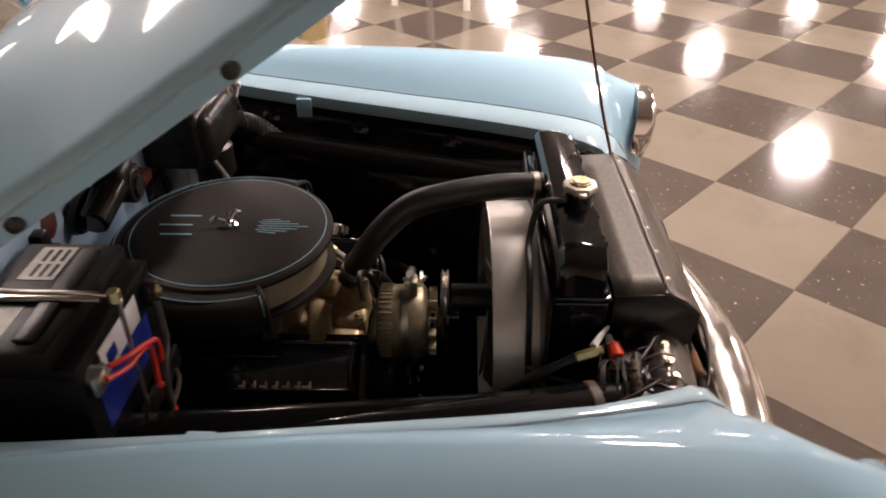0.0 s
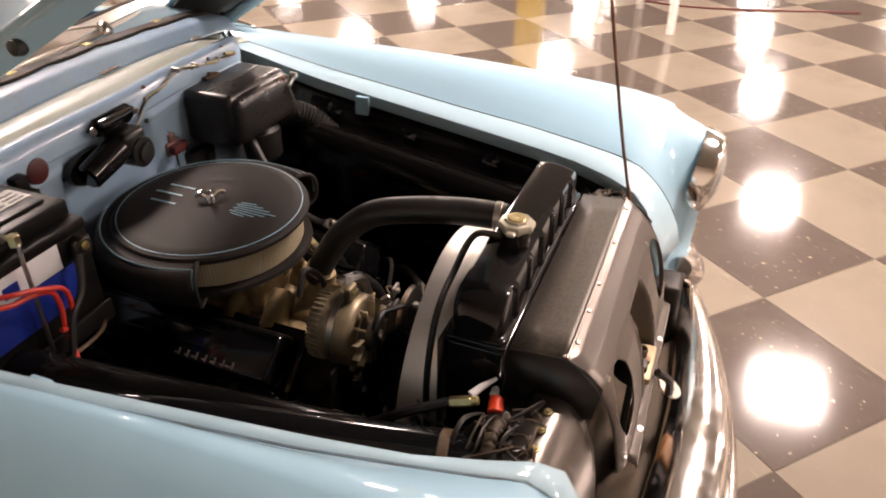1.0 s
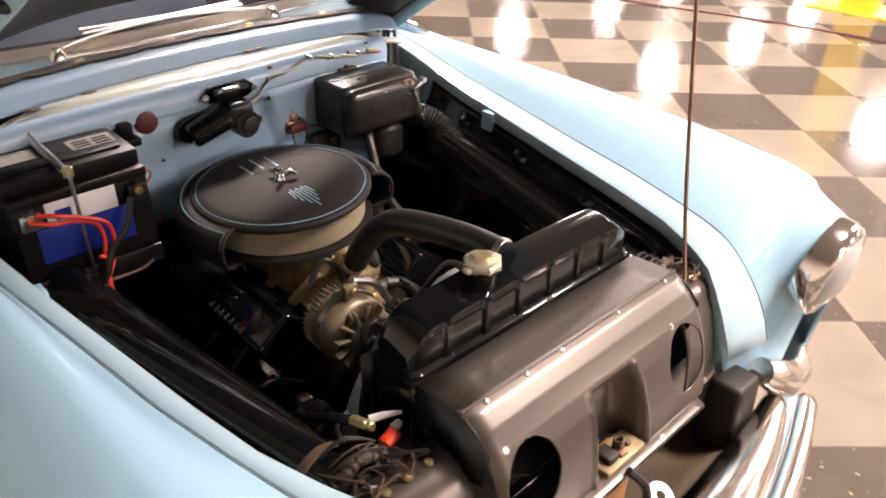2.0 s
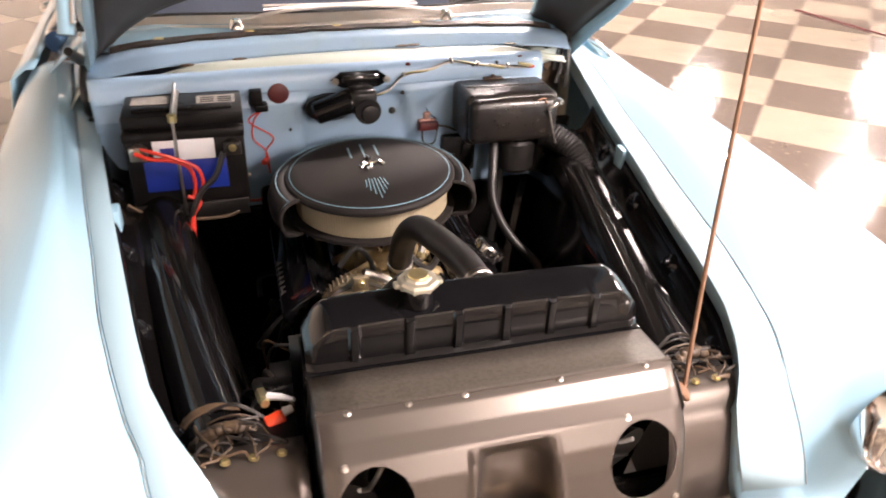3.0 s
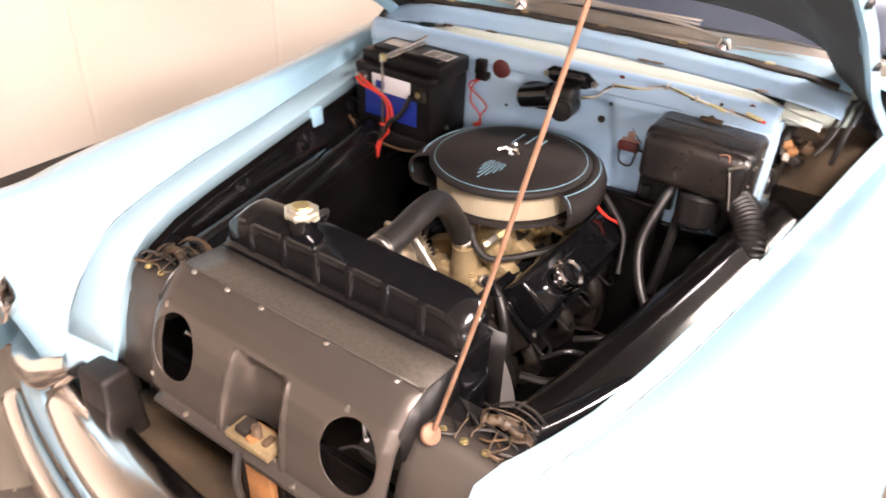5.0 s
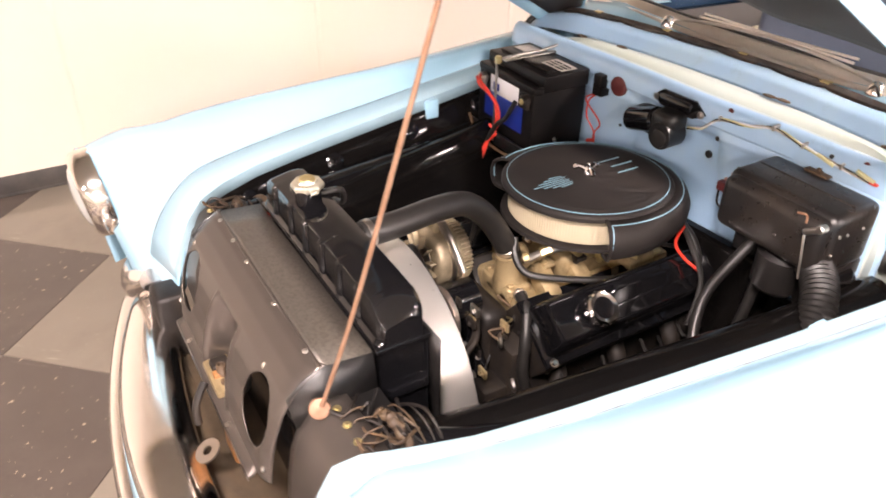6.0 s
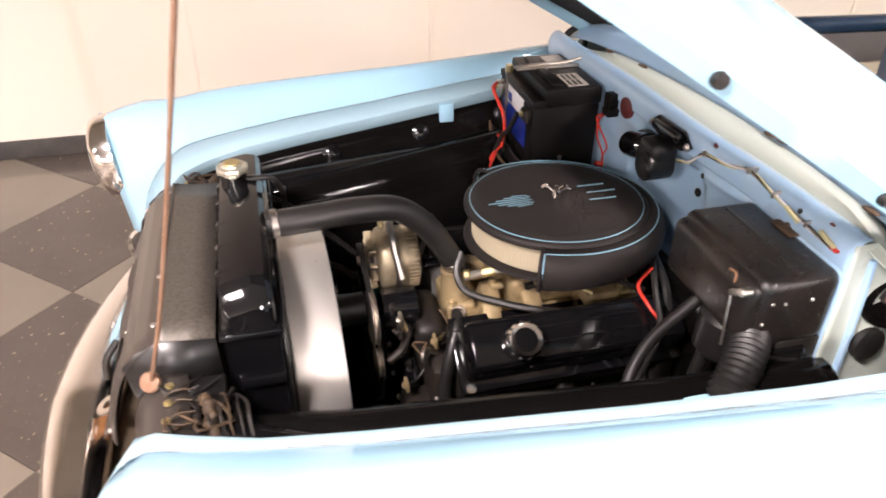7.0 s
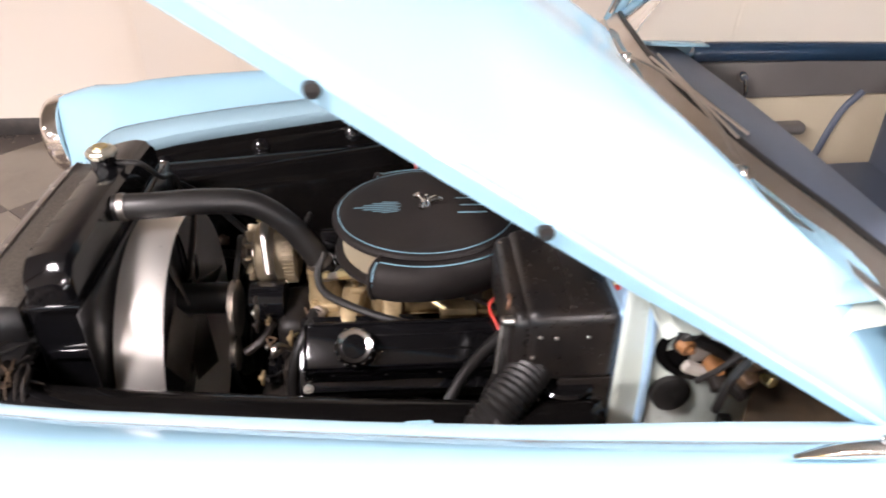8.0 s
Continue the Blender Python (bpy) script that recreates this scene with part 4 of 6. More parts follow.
for side, x in ((-1, XL), (1, XR)):
    part("side_channel", Solid().box(x - 0.004, x + 0.018 * -side + 0.004, 0.105, 0.200, 0.34, 0.888, 0.004), BLACK_GLOSS, rad)
    part("side_stay", Solid().box(x - 0.006, x + 0.006, 0.12, 0.20, 0.78, 0.80, 0.003), BLACK_GLOSS, rad)
part("lower_tank", Solid().box(XL, XR, 0.11, 0.21, 0.27, 0.36, 0.012), BLACK_GLOSS, rad)
cap_m = Matrix.Translation((-0.090, 0.143, 1.004))
part("filler_neck", Solid().lathe([(0.026, -0.022), (0.026, 0.006), (0.031, 0.008), (0.031, 0.012)], 24, cap_m), BLACK_GLOSS, rad)
capo = part("radiator_cap", Solid().lathe([(0.031, 0.008), (0.033, 0.012), (0.033, 0.018), (0.030, 0.022), (0.022, 0.023), (0.020, 0.027), (0.012, 0.027), (1e-6, 0.024)], 8, cap_m @ pose(0, 0, 0, 0, 0, 22)), CAPTIN, rad, "octagonal tarnished tin cap", angle=20)
part("cap_disc", Solid().lathe([(0.017, 0.0265), (0.015, 0.030), (0.006, 0.0305), (1e-6, 0.029)], 20, cap_m), BRASS, capo)
for k in (-1, 1):
    part("cap_ear", Solid().box(0.033 * k - 0.006, 0.033 * k + 0.006, -0.008, 0.008, 0.009, 0.017, 0.003, m=cap_m), CAPTIN, capo)
part("overflow_pipe", Solid().tube([(-0.095, 0.165, 0.992), (-0.098, 0.215, 0.985), (-0.142, 0.236, 0.931), (-0.205, 0.238, 0.902), (-0.245, 0.238, 0.850), (-0.273, 0.236, 0.752), (-0.282, 0.225, 0.60), (-0.28, 0.20, 0.45)], 0.0062, 8), RUBBER, rad, "black rubber overflow pipe")
part("outlet_neck", Solid().cyl((0.036, 0.180, 0.952), (0.036, 0.235, 0.954), 0.022), BLACK_GLOSS, rad)

hose = thing("radiator_hose", "thick black rubber top hose from radiator to engine", "hose")
HP = [(0.036, 0.195, 0.954), (0.029, 0.28, 0.953), (0.008, 0.375, 0.947), (-0.010, 0.460, 0.928), (-0.020, 0.525, 0.872), (-0.020, 0.572, 0.800), (-0.016, 0.598, 0.745)]
part("hose_body", Solid().tube(HP, 0.027, 18, 10), RUBBER, hose)
part("hose_clamp", Solid().cyl((0.0355, 0.204, 0.954), (0.034, 0.218, 0.954), 0.0288, segs=24), STEEL, hose, "steel worm clamp")
part("hose_clamp", Solid().cyl((-0.0185, 0.584, 0.778), (-0.0175, 0.590, 0.765), 0.0292, segs=24), STEEL, hose, "steel worm clamp")

duct = thing("fan_shroud", "brushed aluminium ring fan shroud behind the radiator", "fan shroud")
FC = Vector((0.013, 0.211, 0.593))
ring_m = Matrix.Translation(FC) @ Matrix.Rotation(radians(1.2), 4, 'Z') @ pose(0, 0, 0, -90, 0, 0)
part("ring", Solid().lathe([(0.2955, 0.0), (0.296, 0.090), (0.294, 0.0935), (0.2915, 0.090), (0.2915, 0.0), (0.2955, 0.0)], 96, ring_m, caps=False), BRUSHED, duct, "bright brushed aluminium ring", angle=50)
back = Solid()
n = 64
outer, inner = [], []
for i in range(n):
    a = 2 * math.pi * i / n
    c, s = math.cos(a), math.sin(a)
    k = min(0.304 / max(abs(c), 1e-6), 0.304 / max(abs(s), 1e-6))
    outer.append(Vector((0.013 + c * k, 0.209, 0.593 + s * k)))
    inner.append(Vector((0.013 + c * 0.292, 0.211, 0.593 + s * 0.292)))
back.grid([outer, inner], closed_v=True)
part("back_plate", back, BLACK_SATIN, duct, "black shroud plate", thick=0.003)

baf = thing("radiator_cover", "dark grey satin steel radiator cover with two round holes", "cover panel")
PROFILE = lerp_table([(0.0, 0.000, 0.908), (0.02, -0.014, 0.903), (0.05, -0.038, 0.886), (0.08, -0.060, 0.864), (0.12, -0.080, 0.832), (0.16, -0.094, 0.795), (0.20, -0.104, 0.757), (0.24, -0.111, 0.718), (0.28, -0.116, 0.678), (0.30, -0.118, 0.658)])


def cover_grid(x0, x1, nx, nv, holes):
    """The rolled front sheet with elliptic holes whose rims are snapped to the curve."""
    v, keep = {}, []
    xs, vs = np.linspace(x0, x1, nx), np.linspace(0, 0.285, nv)
    def foot(x):
        return 0.262
    inside = np.zeros((nx, nv), bool)
    P = np.zeros((nx, nv, 2))
    for i, x in enumerate(xs):
        for j, s in enumerate(vs):
            a, b = x, s * foot(x) / 0.285
            P[i, j] = a, b
            for hx, hs, rx, rs in holes:
                dx, ds = (a - hx) / rx, (b - hs) / rs
                r = math.hypot(dx, ds)
                if r < 1:
                    inside[i, j] = True
    for i in range(nx):
        for j in range(nv):
            if inside[i, j]:
                a, b = P[i, j]
                near = any(0 <= i + p < nx and 0 <= j + q < nv and not inside[i + p, j + q] for p in (-1, 0, 1) for q in (-1, 0, 1))
                if near:
                    for hx, hs, rx, rs in holes:
                        dx, ds = (a - hx) / rx, (b - hs) / rs
                        r = math.hypot(dx, ds)
                        if 0 < r < 1:
                            P[i, j] = hx + rx * dx / r, hs + rs * ds / r
    sol = Solid()
    verts = []
    for i in range(nx):
        for j in range(nv):
            y, z = PROFILE(P[i, j, 1])
            x = P[i, j, 0]
            # round the sheet back towards its ends
            e = max(0, (x0 + 0.03 - x) / 0.03, (x - x1 + 0.03) / 0.03)
            y += 0.012 * e * e
            # centre scoop: a rounded hollow that deepens towards the foot
            t = (P[i, j, 1] - 0.088) / 0.15
            if t > 0:
                half = 0.058 + 0.012 * min(t, 1)
                u = abs(x - 0.008) / half
                if u < 1:
                    y += 0.060 * (1 - u ** 5) * min(1.0, t / 0.30) ** 0.7 * (0.55 + 0.45 * min(t, 1))
                elif u < 1.18:
                    y -= 0.004 * math.sin((u - 1) / 0.18 * math.pi)
            verts.append((x, y, z))
    faces = [(i * nv + j, i * nv + j + 1, (i + 1) * nv + j + 1, (i + 1) * nv + j) for i in range(nx - 1) for j in range(nv - 1)
             if not all(inside[i + p, j + q] for p in (0, 1) for q in (0, 1))]
    used = sorted({q for f in faces for q in f})
    back_to = {q: k for k, q in enumerate(used)}
    return sol.add([verts[q] for q in used], [tuple(back_to[q] for q in f) for f in faces])


HOLES = ((-0.202, 0.155, 0.055, 0.068), (0.216, 0.158, 0.056, 0.068))
part("front_sheet", cover_grid(-0.272, 0.292, 142, 76, HOLES), SHROUD, baf, "rolled grey front sheet", thick=0.0025, offset=1, angle=50)
part("top_plate", Solid().grid([[Vector((x, y, z)) for y, z in ((0.002, 0.9075), (0.012, 0.906), (0.05, 0.903), (0.094, 0.900))] for x in np.linspace(-0.270, 0.290, 9)]), TEXTURED, baf, "coarse black textured top plate", thick=0.002)
part("edge_bead", Solid().tube([(-0.272, 0.001, 0.9085), (0.0, -0.001, 0.9095), (0.292, 0.001, 0.9085)], 0.0028, 6, 6), SHROUD, baf)
for side, x in ((-1, -0.271), (1, 0.291)):
    part("side_plate", Solid().add([Vector((x + side * dx, y, z)) for dx, y, z in ((0, 0.0, 0.907), (0, 0.094, 0.899), (0.008, 0.098, 0.80), (0.006, 0.05, 0.775), (0.002, -0.05, 0.80), (0, -0.06, 0.865), (0, -0.03, 0.893))], [(0, 1, 2, 3, 4, 5, 6)]), BLACK_SATIN, baf, thick=0.002, offset=0)
for x in (-0.227, -0.138, -0.052, 0.099, 0.244):
    part("rivet", Solid().ball((x, -0.004, 0.9085), 0.0062, 12, 0.55), STEEL, baf, "bright rivet head")
for x in (-0.241, 0.193):
    part("screw", Solid().bolt((x, -0.0615, 0.863), (0, -0.8, 0.6), 0.004, 0.004), STEEL, baf)
flange = []
for x in np.linspace(-0.235, 0.255, 21):
    flange.append([Vector((x, y + 0.25 * max(abs(x - 0.01) - 0.25, 0), z)) for y, z in ((-0.108, 0.705), (-0.1155, 0.698), (-0.120, 0.692), (-0.132, 0.688), (-0.134, 0.680))])
part("lower_flange", Solid().grid(flange), SHROUD, baf, "folded lower flange of the cover", thick=0.0025)
for x in (-0.15, 0.12):
    part("flange_screw", Solid().bolt((x, -0.126, 0.6895), (0, -0.2, 1), 0.004, 0.004), STEEL, baf)
for x in (-0.258, 0.278):
    part("screw", Solid().bolt((x, -0.1105, 0.720), (0, -1, 0.2), 0.004, 0.004), STEEL, baf)

for side in (-1, 1):
    wp = thing("side_baffle", "dark grey baffle plate between radiator cover and wing", "baffle plate", "baffles beside the radiator")
    rows = []
    for x in np.linspace(0.288, 0.452, 10):
        u = (x - 0.288) / 0.164
        rows.append([Vector((side * x, y + 0.012 * u, z - 0.012 * u)) for y, z in ((0.04, 0.838), (0.004, 0.840), (-0.018, 0.832), (-0.045, 0.800), (-0.062, 0.755), (-0.072, 0.700), (-0.078, 0.645), (-0.070, 0.60))])
    part("plate", Solid().grid(rows), SHROUD, wp, thick=0.0025)
    for x in (0.322, 0.362, 0.402):
        part("bolt", Solid().bolt((side * x, 0.012, 0.838), (0, 0, 1), 0.005, 0.005), BRASS, wp)
    part("top_bracket", Solid().box(side * 0.37 - 0.075, side * 0.37 + 0.075, 0.02, 0.10, 0.815, 0.826, 0.004), BLACK_SATIN, wp)

lat = thing("bonnet_latch", "brown weathered bonnet latch under the cover scoop", "latch")
part("latch_plate", Solid().box(-0.045, 0.062, -0.125, -0.075, 0.700, 0.715, 0.004), CAST, lat)
part("rusty_bits", Solid().box(-0.02, 0.03, -0.112, -0.07, 0.695, 0.712, 0.004).box(0.0, 0.02, -0.118, -0.098, 0.708, 0.722, 0.004), ORANGE, lat, "rusty latch fragments")
part("striker", Solid().box(-0.03, 0.0, -0.115, -0.080, 0.708, 0.728, 0.005), CAST_DARK, lat)
part("spring_coil", Solid().tube([(0.012 + 0.008 * math.cos(a), -0.10 + 0.008 * math.sin(a), 0.71 + a * 0.0008) for a in np.linspace(0, 38, 60)], 0.0022, 6, 2), RUSTY, lat)
part("guide", Solid().box(0.030, 0.044, -0.11, -0.085, 0.708, 0.722, 0.004), RUSTY, lat)
part("lever", Solid().tube([(0.0, -0.135, 0.70), (0.02, -0.16, 0.67), (0.03, -0.165, 0.63)], 0.008, 8), CAST_DARK, lat)
part("support", Solid().box(-0.05, 0.065, -0.10, -0.085, 0.40, 0.70, 0.004), BLACK_SATIN, lat)
part("rust_panel", Solid().box(-0.02, 0.055, -0.115, -0.100, 0.50, 0.655, 0.010, 3), ORANGE, lat, "orange rusted inner panel")
part("pierced_tab", Solid().lathe([(0.010, 0.0), (0.026, 0.0), (0.026, 0.004), (0.010, 0.004), (0.010, 0.0)], 20, Matrix.Translation((0.08, -0.165, 0.60)) @ pose(0, 0, 0, 25, 0, 0), caps=False), CHROME_OLD, lat)
for side in (-1, 1):
    tr = thing("horn_trumpet", "black horn with wiring behind the cover hole", "horn", "horns behind the radiator cover")
    part("bell", Solid().lathe([(0.015, 0), (0.02, 0.05), (0.045, 0.085)], 20, Matrix.Translation((side * 0.2, 0.06, 0.76)) @ pose(0, 0, 0, 100, 0, side * 20)), BLACK_SATIN, tr)
    part("lead", Solid().tube([(side * 0.22, -0.05, 0.80), (side * 0.20, -0.03, 0.78), (side * 0.17, 0.0, 0.80)], 0.004, 6), STEEL if side < 0 else WHITE_LABEL, tr)
    part("lead", Solid().tube([(side * 0.16, -0.05, 0.74), (side * 0.19, -0.04, 0.755), (side * 0.23, -0.03, 0.74)], 0.003, 6), RUBBER, tr)

rod = thing("bonnet_prop_rod", "thin rusty steel prop rod standing from the baffle to the bonnet", "prop rod")
part("rod", Solid().tube([(0.321, -0.014, 0.850), (0.350, 0.045, 1.06), (0.401, 0.138, 1.46), (0.436, 0.202, 1.76)], 0.0037, 10, 4), RUST, rod)
part("pivot", Solid().lathe([(0.017, -0.004), (0.018, 0.0), (0.016, 0.004), (0.006, 0.007), (1e-6, 0.008)], 18, Matrix.Translation((0.319, -0.016, 0.850)) @ Vector((0.75, -0.25, 0.62)).to_track_quat('Z', 'Y').to_matrix().to_4x4()), RUST, rod)

# wiring heaps on the radiator support
for side in (-1, 1):
    har = thing("wiring_harness", "brown cloth wrapped wiring bundle on the radiator support", "wiring", "harnesses on the radiator support")
    rr = random.Random(5 + side)
    j = lambda s: rr.uniform(-s, s)
    arch = [(0.340, 0.070, 0.818), (0.360, 0.078, 0.836), (0.392, 0.086, 0.842), (0.424, 0.090, 0.832), (0.452, 0.095, 0.800)]
    part("arch_bracket", Solid().grid([[Vector((side * x, y + d, z - 0.012 - abs(d - 0.0) * 0.15)) for d in (-0.045, -0.02, 0.02, 0.05)] for x, y, z in smooth(arch, 5)]), BLACK_INNER, har, "black arched bracket", thick=0.004)
    for k in range(7):
        y = -0.030 + 0.013 * k
        part("wire", Solid().tube([(side * (x + j(0.004)), q + y + j(0.006), z + j(0.003) - 0.004) for x, q, z in arch], 0.0018 if k % 3 else 0.0030, 6, 6), (CAST_DARK, HARNESS, CAST_DARK)[k % 3], har)
    wrap = smooth(arch[1:5], 6)
    part("cloth_wrap", Solid().tube([Vector((side * p.x, p.y - 0.010 + j(0.002), p.z + 0.001 + j(0.0015))) for p in wrap], 0.010, 10, 2, radii=[0.0085 + 0.0022 * (i % 2) for i in range(len(wrap))]), HARNESS, har, "brown cloth winding")
    for k in range(9):
        x, y, z = 0.335 + 0.013 * k + j(0.006), 0.035 + j(0.03), 0.842
        part("loose_wire", Solid().tube([(side * x, y, z - 0.004), (side * (x + j(0.03)), y + j(0.02), z + 0.004 + j(0.004)), (side * (x + j(0.05)), y + 0.02 + j(0.02), z + j(0.004)), (side * (x + j(0.05)), y + 0.05, z - 0.016)], 0.0022 if k % 2 else 0.0030, 6, 6), (CAST_DARK, RUBBER, HARNESS, RUSTY)[k % 4], har)
    for k in range(4):
        x = 0.345 + 0.026 * k
        part("loose_end", Solid().tube([(side * x, 0.055 + j(0.01), 0.845), (side * (x + j(0.015)), 0.03, 0.848 + j(0.004)), (side * (x + j(0.02)), 0.012 + j(0.01), 0.842)], 0.0016, 6, 6), HARNESS, har)

# ---------- engine ----------
eng = thing("engine", "black and tan V8 engine with chrome filler cap", "engine")
EX = -0.025
part("block", Solid().box(EX - 0.17, EX + 0.17, 0.50, 1.05, 0.36, 0.60, 0.02, m=None).box(EX - 0.085, EX + 0.085, 0.48, 0.56, 0.40, 0.655, 0.03, 3), CAST_DARK, eng)
part("timing_cover", Solid().cyl((EX, 0.452, 0.49), (EX, 0.485, 0.49), 0.105, 0.11, 32, 0.008).cyl((EX, 0.455, 0.60), (EX, 0.485, 0.60), 0.06, 0.065, 28, 0.006), BLACK_GLOSS, eng, "black timing cover")
for k in range(8):
    a = radians(45 * k + 10)
    part("cover_screw", Solid().bolt((EX + 0.095 * math.cos(a), 0.452, 0.49 + 0.095 * math.sin(a)), (0, -1, 0), 0.006), STEEL, eng)
part("idler_pulley", Solid().lathe([(0.030, 0), (0.040, 0.003), (0.030, 0.009), (0.040, 0.015), (0.030, 0.018), (0.012, 0.020)], 28, Matrix.Translation((0.085, 0.385, 0.60)) @ pose(0, 0, 0, -90)), CHROME_OLD, eng, "bright idler pulley")
part("idler_arm", Solid().tube([(0.085, 0.415, 0.60), (0.07, 0.45, 0.62), (0.03, 0.475, 0.64)], 0.010, 8), CAST_DARK, eng)
part("drive_belt", Solid().tube([(0.124, 0.394, 0.60), (0.10, 0.394, 0.52), (0.06, 0.394, 0.47)], 0.006, 6).tube([(0.047, 0.394, 0.61), (0.046, 0.394, 0.64), (0.06, 0.394, 0.70)], 0.006, 6), RUBBER, eng)
part("intake_manifold", Solid().box(EX - 0.105, EX + 0.105, 0.565, 1.02, 0.60, 0.672, 0.02, 3), CAST, eng, "tan gold cast intake manifold")
part("carburettor_flange", Solid().box(EX - 0.075, EX + 0.075, 0.70, 0.92, 0.665, 0.745, 0.018, 3), CAST, eng)
for s in (-1, 1):
    for k, y in enumerate((0.645, 0.745, 0.885, 0.975)):
        part("intake_runner", Solid().box(-0.055, 0.055, -0.027, 0.027, -0.024, 0.022, 0.011, 2, m=Matrix.Translation((EX + s * 0.075, y * 0.93 + 0.055, 0.693)) @ pose(0, 0, 0, 0, s * 24, (0.8 - y) * s * -60), taper=(0.92, 0.82)), CAST, eng)
        part("runner_boss", Solid().box(EX + s * 0.118 - 0.034, EX + s * 0.118 + 0.034, y - 0.030, y + 0.030, 0.622, 0.684, 0.012, 2).bolt((EX + s * 0.128, y + 0.036, 0.676), (s * 0.3, 0, 1), 0.008), CAST, eng)
    for y in (0.60, 0.695, 0.815, 0.93, 1.01):
        part("manifold_bolt", Solid().bolt((EX + s * 0.118, y, 0.676), (s * 0.3, 0, 1), 0.008), BRASS, eng)
part("front_water_neck", Solid().box(EX - 0.058, EX + 0.062, 0.560, 0.630, 0.640, 0.690, 0.012, 3).bolt((EX - 0.042, 0.575, 0.690), (0, 0, 1), 0.008).bolt((EX + 0.048, 0.575, 0.690), (0, 0, 1), 0.008), CAST, eng)
part("bypass_stub", Solid().cyl((EX + 0.055, 0.590, 0.672), (EX + 0.098, 0.575, 0.690), 0.013, segs=14).cyl((EX + 0.075, 0.583, 0.680), (EX + 0.083, 0.580, 0.684), 0.0165, segs=16), STEEL, eng, "steel stub with a hose clamp")
part("coil_bracket", Solid().box(0.075, 0.125, 0.85, 0.93, 0.700, 0.735, 0.008).box(0.085, 0.12, 0.93, 0.98, 0.690, 0.715, 0.006), CAST, eng)
part("linkage", Solid().tube([(0.03, 0.70, 0.765), (0.075, 0.73, 0.772), (0.10, 0.80, 0.765), (0.13, 0.86, 0.742)], 0.005, 8).cyl((0.06, 0.75, 0.77), (0.095, 0.75, 0.77), 0.014), BRASS, eng)
part("linkage", Solid().tube([(0.06, 0.84, 0.775), (0.11, 0.90, 0.765), (0.14, 0.98, 0.74)], 0.006, 8).box(0.10, 0.125, 0.90, 0.94, 0.755, 0.775, 0.004), CAST_DARK, eng)
part("red_wire", Solid().tube([(0.145, 0.985, 0.80), (0.16, 0.95, 0.77), (0.185, 0.965, 0.735), (0.225, 0.975, 0.72)], 0.004, 8), RED, eng, "red insulated wire")
part("dark_wire", Solid().tube([(0.12, 1.0, 0.80), (0.18, 0.98, 0.77), (0.24, 0.97, 0.70), (0.26, 0.93, 0.60)], 0.007, 8), RUBBER, eng)
part("dark_wire", Solid().tube([(0.09, 1.02, 0.79), (0.16, 1.02, 0.75), (0.21, 1.02, 0.66)], 0.009, 8), RUBBER, eng)
part("chrome_stay", Solid().box(-0.055, -0.020, 0.655, 0.675, 0.755, 0.80, 0.004), CHROME, eng)
part("bell_housing", Solid().box(-0.24, 0.20, 1.0, 1.06, 0.30, 0.66, 0.05, 3), CAST_DARK, eng)
part("carburettor", Solid().box(EX - 0.075, EX + 0.075, 0.73, 0.90, 0.745, 0.79, 0.008).cyl((EX, 0.815, 0.78), (EX, 0.815, 0.81), 0.06).box(EX - 0.09, EX - 0.05, 0.76, 0.84, 0.75, 0.78, 0.006), CAST_DARK, eng, "dark carburettor body")
part("choke_rod", Solid().tube([(EX + 0.08, 0.72, 0.775), (EX + 0.095, 0.80, 0.77), (EX + 0.09, 0.89, 0.76)], 0.004, 6).cyl((EX + 0.075, 0.73, 0.765), (EX + 0.10, 0.73, 0.765), 0.012), BRASS, eng)
part("thermostat_housing", Solid().lathe([(0.042, 0.0), (0.044, 0.02), (0.036, 0.045), (0.029, 0.075), (0.027, 0.10)], 20, Matrix.Translation((-0.012, 0.60, 0.66)) @ pose(0, 0, 0, 10, 0, 0)).box(-0.06, 0.04, 0.56, 0.63, 0.65, 0.672, 0.006), CAST, eng)
part("distributor", Solid().cyl((EX, 1.0, 0.66), (EX, 1.0, 0.76), 0.05).cyl((EX, 1.0, 0.76), (EX, 1.0, 0.80), 0.058, 0.045), PLASTIC, eng)
